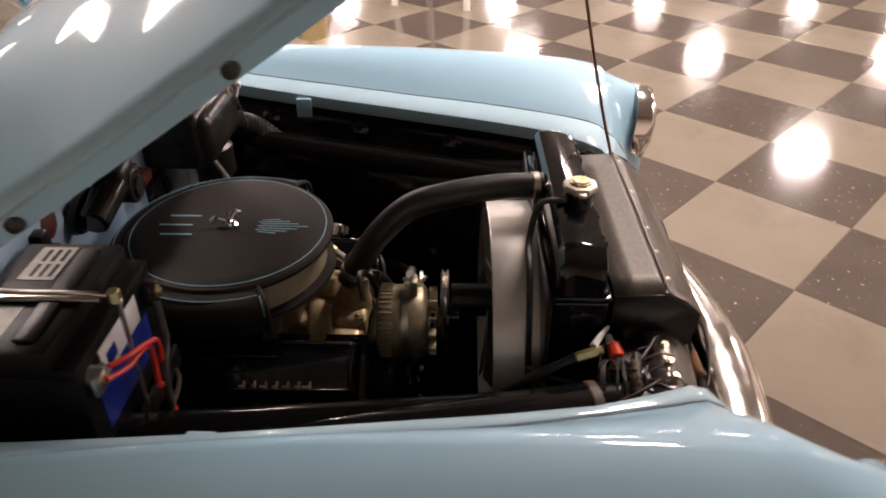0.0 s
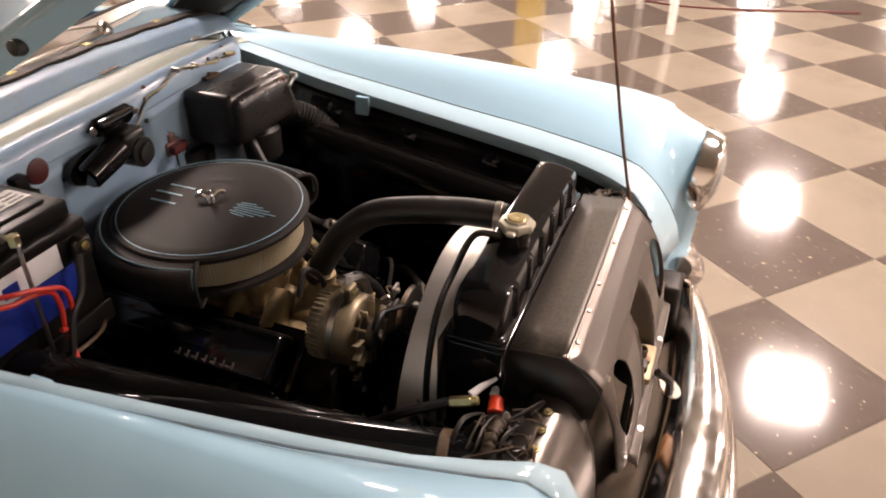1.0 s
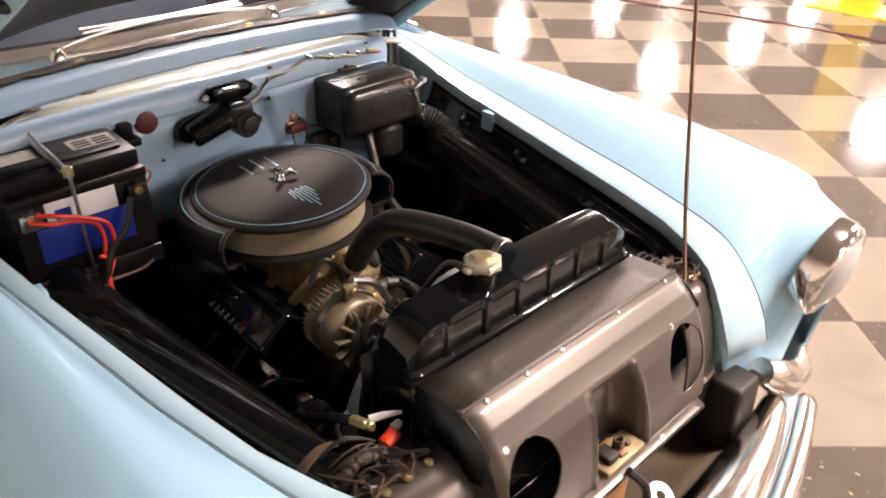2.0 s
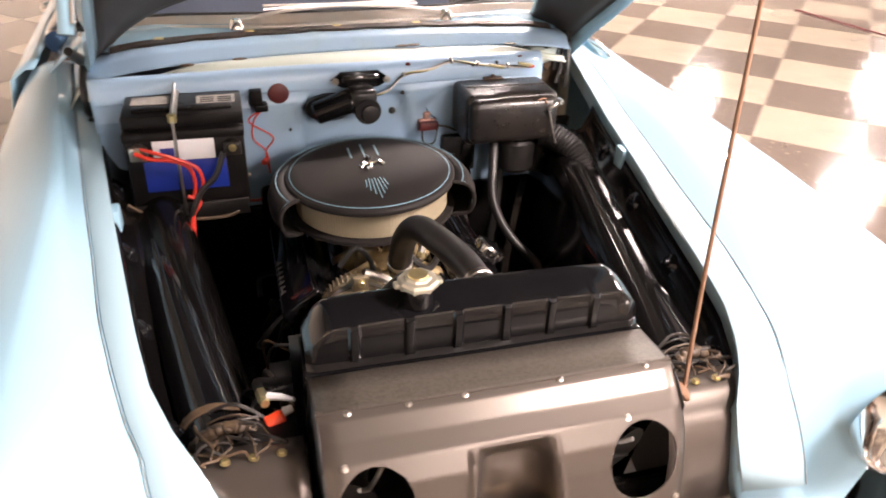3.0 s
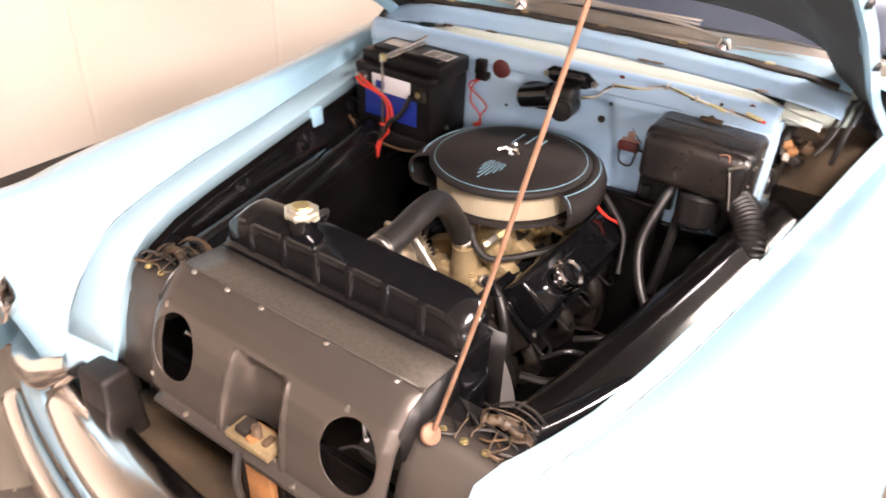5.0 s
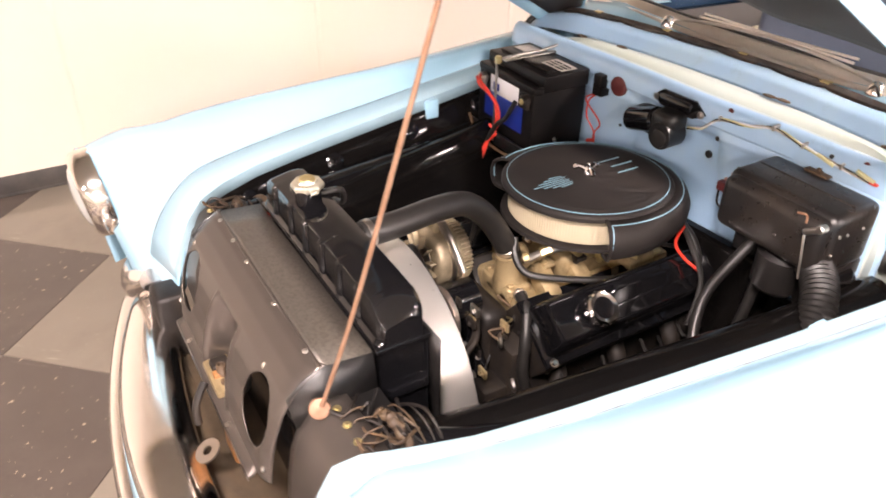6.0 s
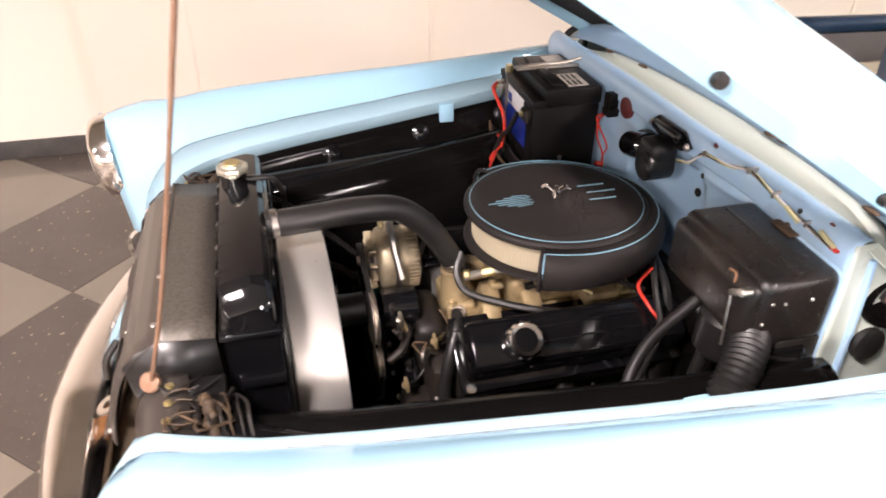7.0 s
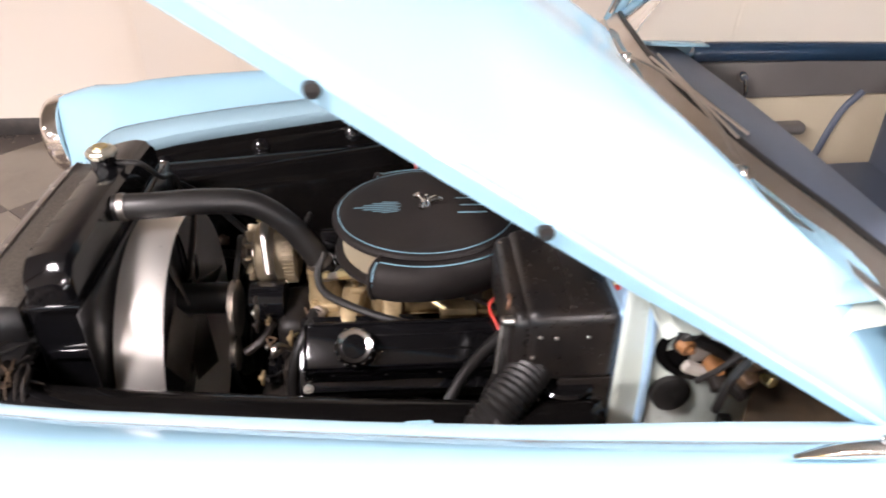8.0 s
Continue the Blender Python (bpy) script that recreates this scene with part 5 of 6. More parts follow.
for s in (-1, 1):
    m = Matrix.Translation((EX + s * 0.197, 0.803, 0.672)) @ pose(0, 0, 0, 0, s * 38, 0)
    vc = part("valve_cover", Solid().box(-0.064, 0.064, -0.245, 0.245, -0.03, 0.045, 0.011, 3, m=m, taper=(0.80, 0.97)), BLACK_GLOSS, eng, "gloss black valve cover")
    part("cover_rim", Solid().box(-0.046, 0.046, -0.236, -0.232, 0.0445, 0.0485, 0.001, 1, m=m).box(-0.046, 0.046, 0.232, 0.236, 0.0445, 0.0485, 0.001, 1, m=m)
         .box(-0.046, -0.042, -0.231, 0.231, 0.0445, 0.0485, 0.001, 1, m=m).box(0.042, 0.046, -0.231, 0.231, 0.0445, 0.0485, 0.001, 1, m=m), BLACK_GLOSS, vc, "raised rim of the cover")
    part("cover_flange", Solid().box(-0.082, 0.082, -0.255, 0.255, -0.045, -0.030, 0.003, m=m), BLACK_GLOSS, vc)
    for k, w in enumerate((0.018, 0.010, 0.012, 0.010, 0.014, 0.009, 0.012) if s < 0 else ()):
        y = -0.16 + 0.021 * k
        part("cover_script", Solid().box(s * 0.035 - 0.007, s * 0.035 + 0.007, y, y + 0.004, 0.0445, 0.0463, 0.0006, m=m).box(s * 0.038 - 0.002, s * 0.038 + 0.002, y + 0.004, y + w, 0.0445, 0.0463, 0.0006, m=m), STEEL, vc, "plain bright bar of a cover script")
    part("cover_rib", Solid().box(-s * 0.02 - 0.0025, -s * 0.02 + 0.0025, -0.09, 0.22, 0.044, 0.0472, 0.0012, m=m).box(s * 0.012 - 0.0025, s * 0.012 + 0.0025, -0.09, 0.22, 0.044, 0.0472, 0.0012, m=m), BLACK_GLOSS, vc)
    for q in (-0.235, 0.235):
        part("cover_bolt", Solid().bolt(m @ Vector((s * 0.074, q, -0.030)), m.to_3x3() @ Vector((0, 0, 1)), 0.007), CHROME, vc)
    part("cylinder_head", Solid().box(-0.085, 0.085, -0.25, 0.25, -0.14, -0.046, 0.01, m=m), CAST_DARK, eng)
    for k in range(4):
        y = -0.19 + 0.125 * k
        part("spark_lead", Solid().tube([m @ Vector((s * 0.10, y, -0.10)), m @ Vector((s * 0.135, y - 0.01, -0.085)), m @ Vector((s * 0.14, y + 0.06, -0.12)), m @ Vector((s * 0.11, y + 0.10, -0.16))], 0.0045, 6), RUBBER, eng)
    for k in (-0.18, 0.0, 0.18):
        part("exhaust_port", Solid().tube([m @ Vector((s * 0.07, k, -0.12)), m @ Vector((s * 0.14, k, -0.15)), m @ Vector((s * 0.16, k + 0.02, -0.24))], 0.024, 10), CAST_DARK, eng)
m = Matrix.Translation((EX + 0.197, 0.803, 0.672)) @ pose(0, 0, 0, 0, 38, 0)
fc = part("filler_cap", Solid().lathe([(0.026, 0.04), (0.026, 0.055), (0.036, 0.058), (0.038, 0.064), (0.038, 0.082), (0.034, 0.087), (0.024, 0.084), (1e-6, 0.083)], 28, m @ Matrix.Translation((0.01, -0.13, 0))), CHROME, eng, "chrome oil filler cap")
part("cap_inset", Solid().lathe([(0.026, 0.0835), (0.024, 0.0865), (1e-6, 0.087)], 24, m @ Matrix.Translation((0.01, -0.13, 0))), BLACK_GLOSS, fc)
for k in range(14):
    part("cap_rib", Solid().box(0.036, 0.0405, -0.003, 0.003, 0.063, 0.082, 0.0012, 1, m=m @ Matrix.Translation((0.01, -0.13, 0)) @ Matrix.Rotation(2 * math.pi * k / 14, 4, "Z")), CHROME, fc)
part("heater_hose", Solid().tube([(0.060, 0.577, 0.690), (0.105, 0.562, 0.676), (0.145, 0.535, 0.620), (0.160, 0.525, 0.540), (0.175, 0.55, 0.43)], 0.014, 10), RUBBER, eng, "black rubber hose")
part("heater_hose", Solid().tube([(0.335, 0.99, 0.875), (0.320, 0.945, 0.81), (0.310, 0.905, 0.748), (0.322, 0.870, 0.695), (0.355, 0.835, 0.640), (0.41, 0.79, 0.585), (0.44, 0.72, 0.54)], 0.0125, 10), RUBBER, eng, "black rubber heater hose")
part("heater_hose", Solid().tube([(0.365, 1.02, 0.86), (0.36, 1.0, 0.80), (0.355, 0.99, 0.70), (0.34, 0.98, 0.55)], 0.0125, 10), RUBBER, eng, "black rubber heater hose")
part("vacuum_pipe", Solid().tube([(-0.01, 0.60, 0.80), (0.02, 0.585, 0.765), (0.05, 0.60, 0.735), (0.09, 0.66, 0.725), (0.13, 0.75, 0.715), (0.15, 0.84, 0.705)], 0.0085, 8), RUBBER, eng, "black vacuum hose along the cover")
part("throttle_bracket", Solid().box(0.0, 0.055, 0.70, 0.708, 0.79, 0.826, 0.002).box(0.022, 0.034, 0.69, 0.70, 0.765, 0.82, 0.002), CHROME, eng, "chrome throttle bracket")
for k, (x, y, z) in enumerate(((0.07, 0.80, 0.735), (0.085, 0.87, 0.728), (0.055, 0.74, 0.742), (0.10, 0.94, 0.722), (0.03, 0.665, 0.735))):
    part("fitting", Solid().cyl((x, y, z - 0.02), (x, y, z + 0.012), 0.008, segs=6).box(x - 0.012, x + 0.014, y - 0.008, y + 0.022, z - 0.012, z, 0.003), (BRASS, CAST, CAST_DARK)[k % 3], eng)
part("fuel_line", Solid().tube([(0.03, 0.60, 0.76), (0.055, 0.66, 0.785), (0.07, 0.72, 0.785)], 0.009, 8), STEEL, eng, "steel fuel line with brass unions")
part("union", Solid().cyl((0.045, 0.635, 0.778), (0.055, 0.66, 0.788), 0.012, segs=6).cyl((0.03, 0.60, 0.765), (0.036, 0.612, 0.77), 0.011, segs=6), BRASS, eng)
part("water_pump", Solid().cyl((EX, 0.42, 0.66), (EX, 0.50, 0.66), 0.048).cyl((EX, 0.36, 0.66), (EX, 0.40, 0.66), 0.03), BLACK_GLOSS, eng)
fan = part("fan", Solid().cyl((EX + 0.02, 0.265, 0.69), (EX + 0.02, 0.38, 0.69), 0.036), BLACK_SATIN, eng, "dark steel cooling fan")
for k in range(5):
    a = radians(72 * k + 14)
    bm_ = Matrix.Translation((EX + 0.02, 0.283, 0.69)) @ Matrix.Rotation(a, 4, "Y") @ Matrix.Rotation(radians(4), 4, "Z")
    part("fan_blade", Solid().box(0.045, 0.205, -0.002, 0.002, -0.038, 0.038, 0.0015, m=bm_ @ Matrix.Rotation(radians(25), 4, "X")), FAN_PAINT, fan)
for y, r in ((0.385, 0.085), (0.405, 0.078)):
    part("pulley", Solid().lathe([(r - 0.012, 0), (r, 0.003), (r - 0.012, 0.009), (r, 0.015), (r - 0.012, 0.018)], 32, Matrix.Translation((EX, y, 0.55)) @ pose(0, 0, 0, -90)), BLACK_SATIN, eng)
part("pulley", Solid().lathe([(0.055, 0), (0.066, 0.003), (0.055, 0.009), (0.066, 0.015), (0.055, 0.018)], 32, Matrix.Translation((0.019, 0.385, 0.675)) @ pose(0, 0, 0, -90)), CHROME_OLD, eng, "bright steel fan pulley")
belt = []
for cx, cz, r, a0, a1 in ((-0.122, 0.745, 0.034, 75, 215), (EX, 0.55, 0.086, 215, 370), (EX, 0.66, 0.066, 10, 75)):
    for a in np.linspace(radians(a0), radians(a1), 10):
        belt.append(Vector((cx + r * math.cos(a), 0.393, cz + r * math.sin(a))))
bs = Solid()
bs.grid([[p + Vector((0, -0.006, 0)), p + Vector((0, 0.006, 0))] for p in belt], closed_u=True)
part("fan_belt", bs, RUBBER, eng, thick=0.006)
for k, (x, y, z, mt) in enumerate(((-0.20, 0.55, 0.50, CAST_DARK), (-0.26, 0.50, 0.42, CAST_DARK), (-0.30, 0.60, 0.45, STEEL), (0.10, 0.47, 0.46, CAST_DARK))):
    part("accessory_bracket", Solid().box(x - 0.035, x + 0.035, y - 0.03, y + 0.05, z - 0.05, z + 0.04, 0.01).bolt((x, y - 0.032, z), (0, -1, 0), 0.009), mt, eng)
part("solenoid", Solid().cyl((-0.223, 0.42, 0.555), (-0.223, 0.465, 0.56), 0.020), GREEN, eng, "teal plastic connector")
part("bracket", Solid().box(-0.30, -0.22, 0.38, 0.46, 0.575, 0.59, 0.004).tube([(-0.33, 0.25, 0.60), (-0.29, 0.33, 0.62), (-0.24, 0.40, 0.60)], 0.012, 8), CAST_DARK, eng)

loom = thing("engine_loom", "tangled dark wiring and pipes beside the engine", "wiring")
rr = random.Random(11)
for k in range(11):
    y0 = 0.34 + 0.055 * k
    z0 = rr.uniform(0.50, 0.62)
    pts = [(-0.20 - rr.uniform(0, 0.04), y0, z0), (-0.25 - rr.uniform(0, 0.05), y0 + rr.uniform(-0.03, 0.05), z0 + rr.uniform(-0.01, 0.06)), (-0.30 - rr.uniform(0, 0.04), y0 + rr.uniform(0.0, 0.09), z0 + rr.uniform(-0.06, 0.02)), (-0.33, y0 + rr.uniform(0.02, 0.12), z0 - 0.10)]
    part("wire", Solid().tube(pts, rr.choice((0.0035, 0.005, 0.008)), 8, 6), (RUBBER, RUBBER, CAST_DARK, RUBBER, RUSTY)[k % 5], loom)
for k, (x, y, z, mt) in enumerate(((-0.245, 0.475, 0.585, STEEL), (-0.285, 0.36, 0.60, CAST), (-0.265, 0.56, 0.59, CAST_DARK), (-0.30, 0.30, 0.66, RUSTY), (-0.24, 0.65, 0.585, STEEL), (-0.315, 0.42, 0.57, CAST_DARK))):
    part("clip", Solid().box(x - 0.016, x + 0.016, y - 0.012, y + 0.012, z - 0.010, z + 0.010, 0.004, m=Matrix.Translation((x, y, z)) @ pose(0, 0, 0, 20 * k, 15, 35 * k) @ Matrix.Translation((-x, -y, -z))).bolt((x, y, z + 0.012), (0.1, 0, 1), 0.006), mt, loom)
for k, (x, y) in enumerate(((0.30, 0.55), (0.33, 0.66), (0.29, 0.47))):
    part("pipe", Solid().tube([(x - 0.06, y, 0.56), (x, y + 0.02, 0.60 - 0.02 * k), (x + 0.06, y + 0.09, 0.55), (x + 0.10, y + 0.18, 0.50)], 0.006 + 0.002 * k, 8), RUBBER, loom)

alt = thing("alternator", "tan cast alternator with finned ends and pulley", "alternator")
AC = Matrix.Translation((-0.130, 0.472, 0.730)) @ pose(0, 0, 0, 90, 0, 0) @ Matrix.Diagonal((1.05, 1.05, 0.78, 1))
part("rear_case", Solid().lathe([(0.03, -0.070), (0.058, -0.068), (0.068, -0.055), (0.070, -0.012), (0.070, -0.004)], 36, AC), ALTERN, alt, angle=50)
part("stator", Solid().lathe([(0.073, -0.004), (0.073, 0.012)], 36, AC), STEEL, alt)
part("front_case", Solid().lathe([(0.070, 0.012), (0.071, 0.045), (0.062, 0.056), (0.03, 0.060)], 36, AC), ALTERN, alt, angle=50)
for k in range(44):
    a = 2 * math.pi * k / 44
    part("vent_fin", Solid().box(0.060, 0.0718, -0.0016, 0.0016, -0.062, -0.030, 0.0008, m=AC @ Matrix.Rotation(a, 4, "Z")), ALTERN, alt)
for s in (-1, 1):
    part("ear", Solid().box(-0.016, 0.016, s * 0.081 - 0.019, s * 0.081 + 0.019, 0.014, 0.034, 0.006, m=AC), ALTERN, alt)
part("ear_bolt", Solid().cyl(AC @ Vector((0, 0.088, 0.0)), AC @ Vector((0, 0.088, 0.045)), 0.008, segs=8), BRASS, alt)
af = part("cooling_fan", Solid().lathe([(0.02, 0.062), (0.044, 0.062), (0.044, 0.065), (0.02, 0.066)], 32, AC), STEEL, alt, "stamped steel alternator fan")
for k in range(12):
    a = 2 * math.pi * k / 12
    part("fan_vane", Solid().box(0.034, 0.066, -0.002, 0.002, 0.062, 0.082, 0.001, m=AC @ Matrix.Rotation(a, 4, "Z") @ pose(0, 0, 0, 0, 0, 18)), ALTERN, af)
part("drive_pulley", Solid().lathe([(0.026, 0.076), (0.036, 0.080), (0.024, 0.088), (0.036, 0.096), (0.030, 0.100), (0.012, 0.102), (0.010, 0.112), (1e-6, 0.113)], 28, AC), STEEL, alt)
part("adjusting_arm", Solid().tube([(-0.122, 0.46, 0.838), (-0.07, 0.46, 0.81), (-0.02, 0.47, 0.74)], 0.009, 8), STEEL, alt)
part("charge_wire", Solid().tube([(-0.16, 0.55, 0.80), (-0.12, 0.56, 0.835), (-0.09, 0.54, 0.80), (-0.10, 0.52, 0.72)], 0.006, 8), RUBBER, alt)

# pipes, brackets and leads round the front of the engine
fl = thing("engine_front_lines", "small dark pipes, leads and brackets at the engine front", "engine pipes")
rr = random.Random(23)
for k in range(16):
    x, y, z = rr.uniform(-0.05, 0.13), rr.uniform(0.44, 0.56), rr.uniform(0.52, 0.70)
    pts = [(x, y, z)]
    for q in range(3):
        pts.append((pts[-1][0] + rr.uniform(-0.05, 0.05), pts[-1][1] + rr.uniform(-0.03, 0.04), pts[-1][2] + rr.uniform(-0.05, 0.03)))
    part("lead" if k % 3 else "pipe", Solid().tube(pts, 0.0028 if k % 3 else 0.0055, 8, 6), (CAST_DARK, RUBBER, RUSTY, STEEL, RUBBER, BRASS)[k % 6], fl)
for k in range(9):
    x, y, z = rr.uniform(-0.04, 0.12), rr.uniform(0.43, 0.54), rr.uniform(0.54, 0.70)
    part("bracket", Solid().box(x - 0.016, x + 0.016, y - 0.004, y + 0.004, z - 0.012, z + 0.012, 0.003).bolt((x, y - 0.004, z), (0, -1, 0), 0.006), (CAST_DARK, STEEL, CAST)[k % 3], fl)

# ---------- air cleaner ----------
ac = thing("air_cleaner", "black round air cleaner with blue pinstripes and cream filter", "air cleaner")
AX, AY, AZ = -0.040, 0.828, 0.883
am = Matrix.Translation((AX, AY, AZ)) @ pose(0, 0, 0, 0.3, -2.0, 0)
part("lid", Solid().lathe([(0.202, -0.012), (0.206, -0.008), (0.206, -0.001), (0.202, 0.004), (0.192, 0.006), (0.187, 0.0085), (0.17, 0.0095), (0.10, 0.0115), (0.05, 0.0125), (1e-6, 0.013)], 96, am), LID, ac, "satin black lid", angle=30)
part("pinstripe", Solid().lathe([(0.1936, 0.0062), (0.1936, 0.0070), (0.1920, 0.0073), (0.1920, 0.0066)], 96, am, caps=False), PINSTRIPE, ac, "light blue pinstripe ring")
part("filter_element", Solid().lathe([(0.183 - 0.0025 * (i % 2), -0.078 if i < 1 else -0.01) for i in range(1)] + [(0.18, -0.080), (0.185, -0.076), (0.185, -0.014), (0.18, -0.010)], 96, am), FILTER, ac, "pleated cream filter paper")
pl = Solid()
for k in range(70):
    a = radians(200 + 140 * k / 69)
    pl.box(0.183, 0.1875, -0.0014, 0.0014, -0.074, -0.016, 0, m=am @ Matrix.Rotation(a, 4, "Z"))
tagged(part("filter_pleats", pl, FILTER, ac), kind="stuff")
part("base_pan", Solid().lathe([(0.06, -0.095), (0.195, -0.092), (0.206, -0.086), (0.204, -0.078)], 72, am), LID, ac)
rows, lip1, lip2 = [], [], []
for i in range(61):
    a = radians(-28 + 236 * i / 60)
    ends = min(i, 60 - i) / 60
    sw = 0.012 * math.exp(-(ends / 0.10) ** 2)
    prof = [(0.206, -0.002), (0.222 + sw, -0.004), (0.238 + sw, -0.014), (0.246 + sw, -0.034), (0.244 + sw, -0.060), (0.232 + sw, -0.080), (0.205, -0.090)]
    rows.append([am @ Vector((r * math.cos(a), r * math.sin(a), h)) for r, h in prof])
part("outer_shell", Solid().grid(rows), LID, ac, "black outer shell open at the front", thick=0.002)
for i in (0, 60):
    part("shell_lip", Solid().tube(rows[i], 0.0045, 8, 4), LID, ac)
    part("shell_pinstripe", Solid().tube([p + Vector((0, 0.006, 0.002)) for p in rows[i][1:5]], 0.0022, 6, 4), PINSTRIPE, ac)
part("shell_pinstripe", Solid().tube([am @ Vector((0.226 * math.cos(a), 0.226 * math.sin(a), -0.0035)) for a in np.linspace(radians(-26), radians(206), 60)], 0.0013, 6, 2), PINSTRIPE, ac)
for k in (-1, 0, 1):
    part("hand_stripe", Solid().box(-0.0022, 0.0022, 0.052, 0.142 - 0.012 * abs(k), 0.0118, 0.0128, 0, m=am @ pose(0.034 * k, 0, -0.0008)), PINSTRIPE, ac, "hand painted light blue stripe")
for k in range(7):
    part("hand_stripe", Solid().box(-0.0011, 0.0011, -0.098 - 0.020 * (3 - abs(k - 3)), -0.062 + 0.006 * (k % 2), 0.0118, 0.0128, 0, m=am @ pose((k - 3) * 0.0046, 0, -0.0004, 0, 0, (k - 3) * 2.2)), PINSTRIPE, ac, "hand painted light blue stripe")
wn = part("wing_nut", Solid().cyl((AX, AY, AZ + 0.010), (AX, AY, AZ + 0.030), 0.010, 0.007, segs=14).cyl((AX, AY, AZ + 0.026), (AX, AY, AZ + 0.040), 0.004), CHROME, ac, "chrome three-armed wing nut")
for k in range(3):
    a = radians(120 * k + 100)
    part("wing", Solid().tube([(AX + 0.006 * math.cos(a), AY + 0.006 * math.sin(a), AZ + 0.024), (AX + 0.022 * math.cos(a), AY + 0.022 * math.sin(a), AZ + 0.030), (AX + 0.034 * math.cos(a), AY + 0.034 * math.sin(a), AZ + 0.024)], 0.006, 8), CHROME, wn)

# ---------- battery ----------
bat = thing("battery", "black car battery with blue and white label on a tray", "battery")
bx0, bx1, by0, by1, bz0, bz1 = -0.588, -0.326, 0.872, 1.052, 0.805, 1.030
part("case", Solid().box(bx0, bx1, by0, by1, bz0, bz1 - 0.045, 0.006), PLASTIC, bat)
part("cover", Solid().box(bx0 - 0.003, bx1 + 0.003, by0 + 0.03, by1 + 0.003, bz1 - 0.046, bz1, 0.006).box(bx0 - 0.002, bx1 + 0.002, by0 - 0.002, by0 + 0.034, bz1 - 0.05, bz1 - 0.028, 0.005), PLASTIC, bat)
part("cell_cap", Solid().box(bx0 + 0.02, bx1 - 0.02, by0 + 0.055, by0 + 0.085, bz1 - 0.001, bz1 + 0.006, 0.003), PLASTIC, bat)
part("top_label", Solid().box(bx0 + 0.015, bx0 + 0.10, by1 - 0.075, by1 - 0.02, bz1, bz1 + 0.0012, 0), GREY_LABEL, bat, "worn grey top label")
part("top_label", Solid().box(bx1 - 0.10, bx1 - 0.012, by1 - 0.085, by1 - 0.03, bz1, bz1 + 0.0012, 0), GREY_LABEL, bat, "worn grey top label")
for r in range(3):
    for q in range(2):
        part("label_print", Solid().box(bx1 - 0.092 + q * 0.04, bx1 - 0.06 + q * 0.04, by1 - 0.078 + r * 0.014, by1 - 0.072 + r * 0.014, bz1 + 0.0013, bz1 + 0.002, 0), PLASTIC, bat)
part("blue_label", Solid().box(bx0 + 0.035, bx1 - 0.045, by0 - 0.0015, by0 + 0.001, bz0 + 0.052, bz1 - 0.098, 0.0005), BLUE_LABEL, bat, "blue front label")
part("white_label", Solid().box(bx0 + 0.060, bx1 - 0.068, by0 - 0.0018, by0 + 0.001, bz1 - 0.097, bz1 - 0.048, 0.0005), WHITE_LABEL, bat, "white front label")
part("label_badge", Solid().box(bx0 + 0.075, bx0 + 0.105, by0 - 0.0028, by0 - 0.001, bz1 - 0.088, bz1 - 0.066, 0.0005), BLUE_LABEL, bat)
for x, mt in ((bx0 + 0.030, STEEL), (bx1 - 0.028, CAST_DARK)):
    t = part("terminal_clamp", Solid().cyl((x, by0 - 0.018, bz1 - 0.070), (x, by0 + 0.004, bz1 - 0.066), 0.016, segs=16).box(x - 0.020, x + 0.020, by0 - 0.016, by0 - 0.004, bz1 - 0.09, bz1 - 0.055, 0.005), mt, bat, "battery terminal clamp")
    part("clamp_bolt", Solid().bolt((x, by0 - 0.020, bz1 - 0.068), (0, -1, 0), 0.006), BRASS, t)
hd = part("hold_down", Solid().tube([(-0.475, 1.075, 1.055), (-0.475, 1.0, 1.045), (-0.475, 0.862, 1.040), (-0.475, 0.852, 1.0), (-0.475, 0.852, 0.80)], 0.0038, 8, 4).box(-0.483, -0.467, 0.875, 1.05, 1.032, 1.038, 0.002), STEEL, bat, "steel hold-down strap and bolt")
part("hold_nut", Solid().cyl((-0.475, 0.855, 1.03), (-0.475, 0.855, 1.05), 0.010, segs=6), BRASS, hd)
part("tray", Solid().box(-0.615, -0.33, 0.858, 1.06, 0.79, 0.803, 0.004).box(-0.615, -0.33, 0.852, 0.86, 0.79, 0.83, 0.002), BLACK_SATIN, bat, "black battery tray")
part("case_screw", Solid().bolt((-0.325, 0.955, 0.842), (1, 0, 0), 0.004), STEEL, bat)

cab = thing("battery_cable", "red battery cables looping down from the terminal", "cable")
for pts, r in (([(-0.565, 0.848, 0.965), (-0.53, 0.835, 0.955), (-0.49, 0.832, 0.950), (-0.455, 0.836, 0.930), (-0.445, 0.84, 0.89), (-0.452, 0.838, 0.85)], 0.0048),
               ([(-0.55, 0.848, 0.975), (-0.52, 0.828, 0.972), (-0.48, 0.828, 0.955), (-0.435, 0.832, 0.925), (-0.43, 0.835, 0.875), (-0.455, 0.83, 0.83), (-0.462, 0.80, 0.74), (-0.455, 0.76, 0.62), (-0.42, 0.72, 0.48)], 0.0045),
               ([(-0.465, 0.83, 0.86), (-0.44, 0.835, 0.84), (-0.46, 0.82, 0.81), (-0.47, 0.80, 0.76)], 0.0042)):
    part("red_lead", Solid().tube(pts, r, 8), RED, cab, "bright red insulated lead")
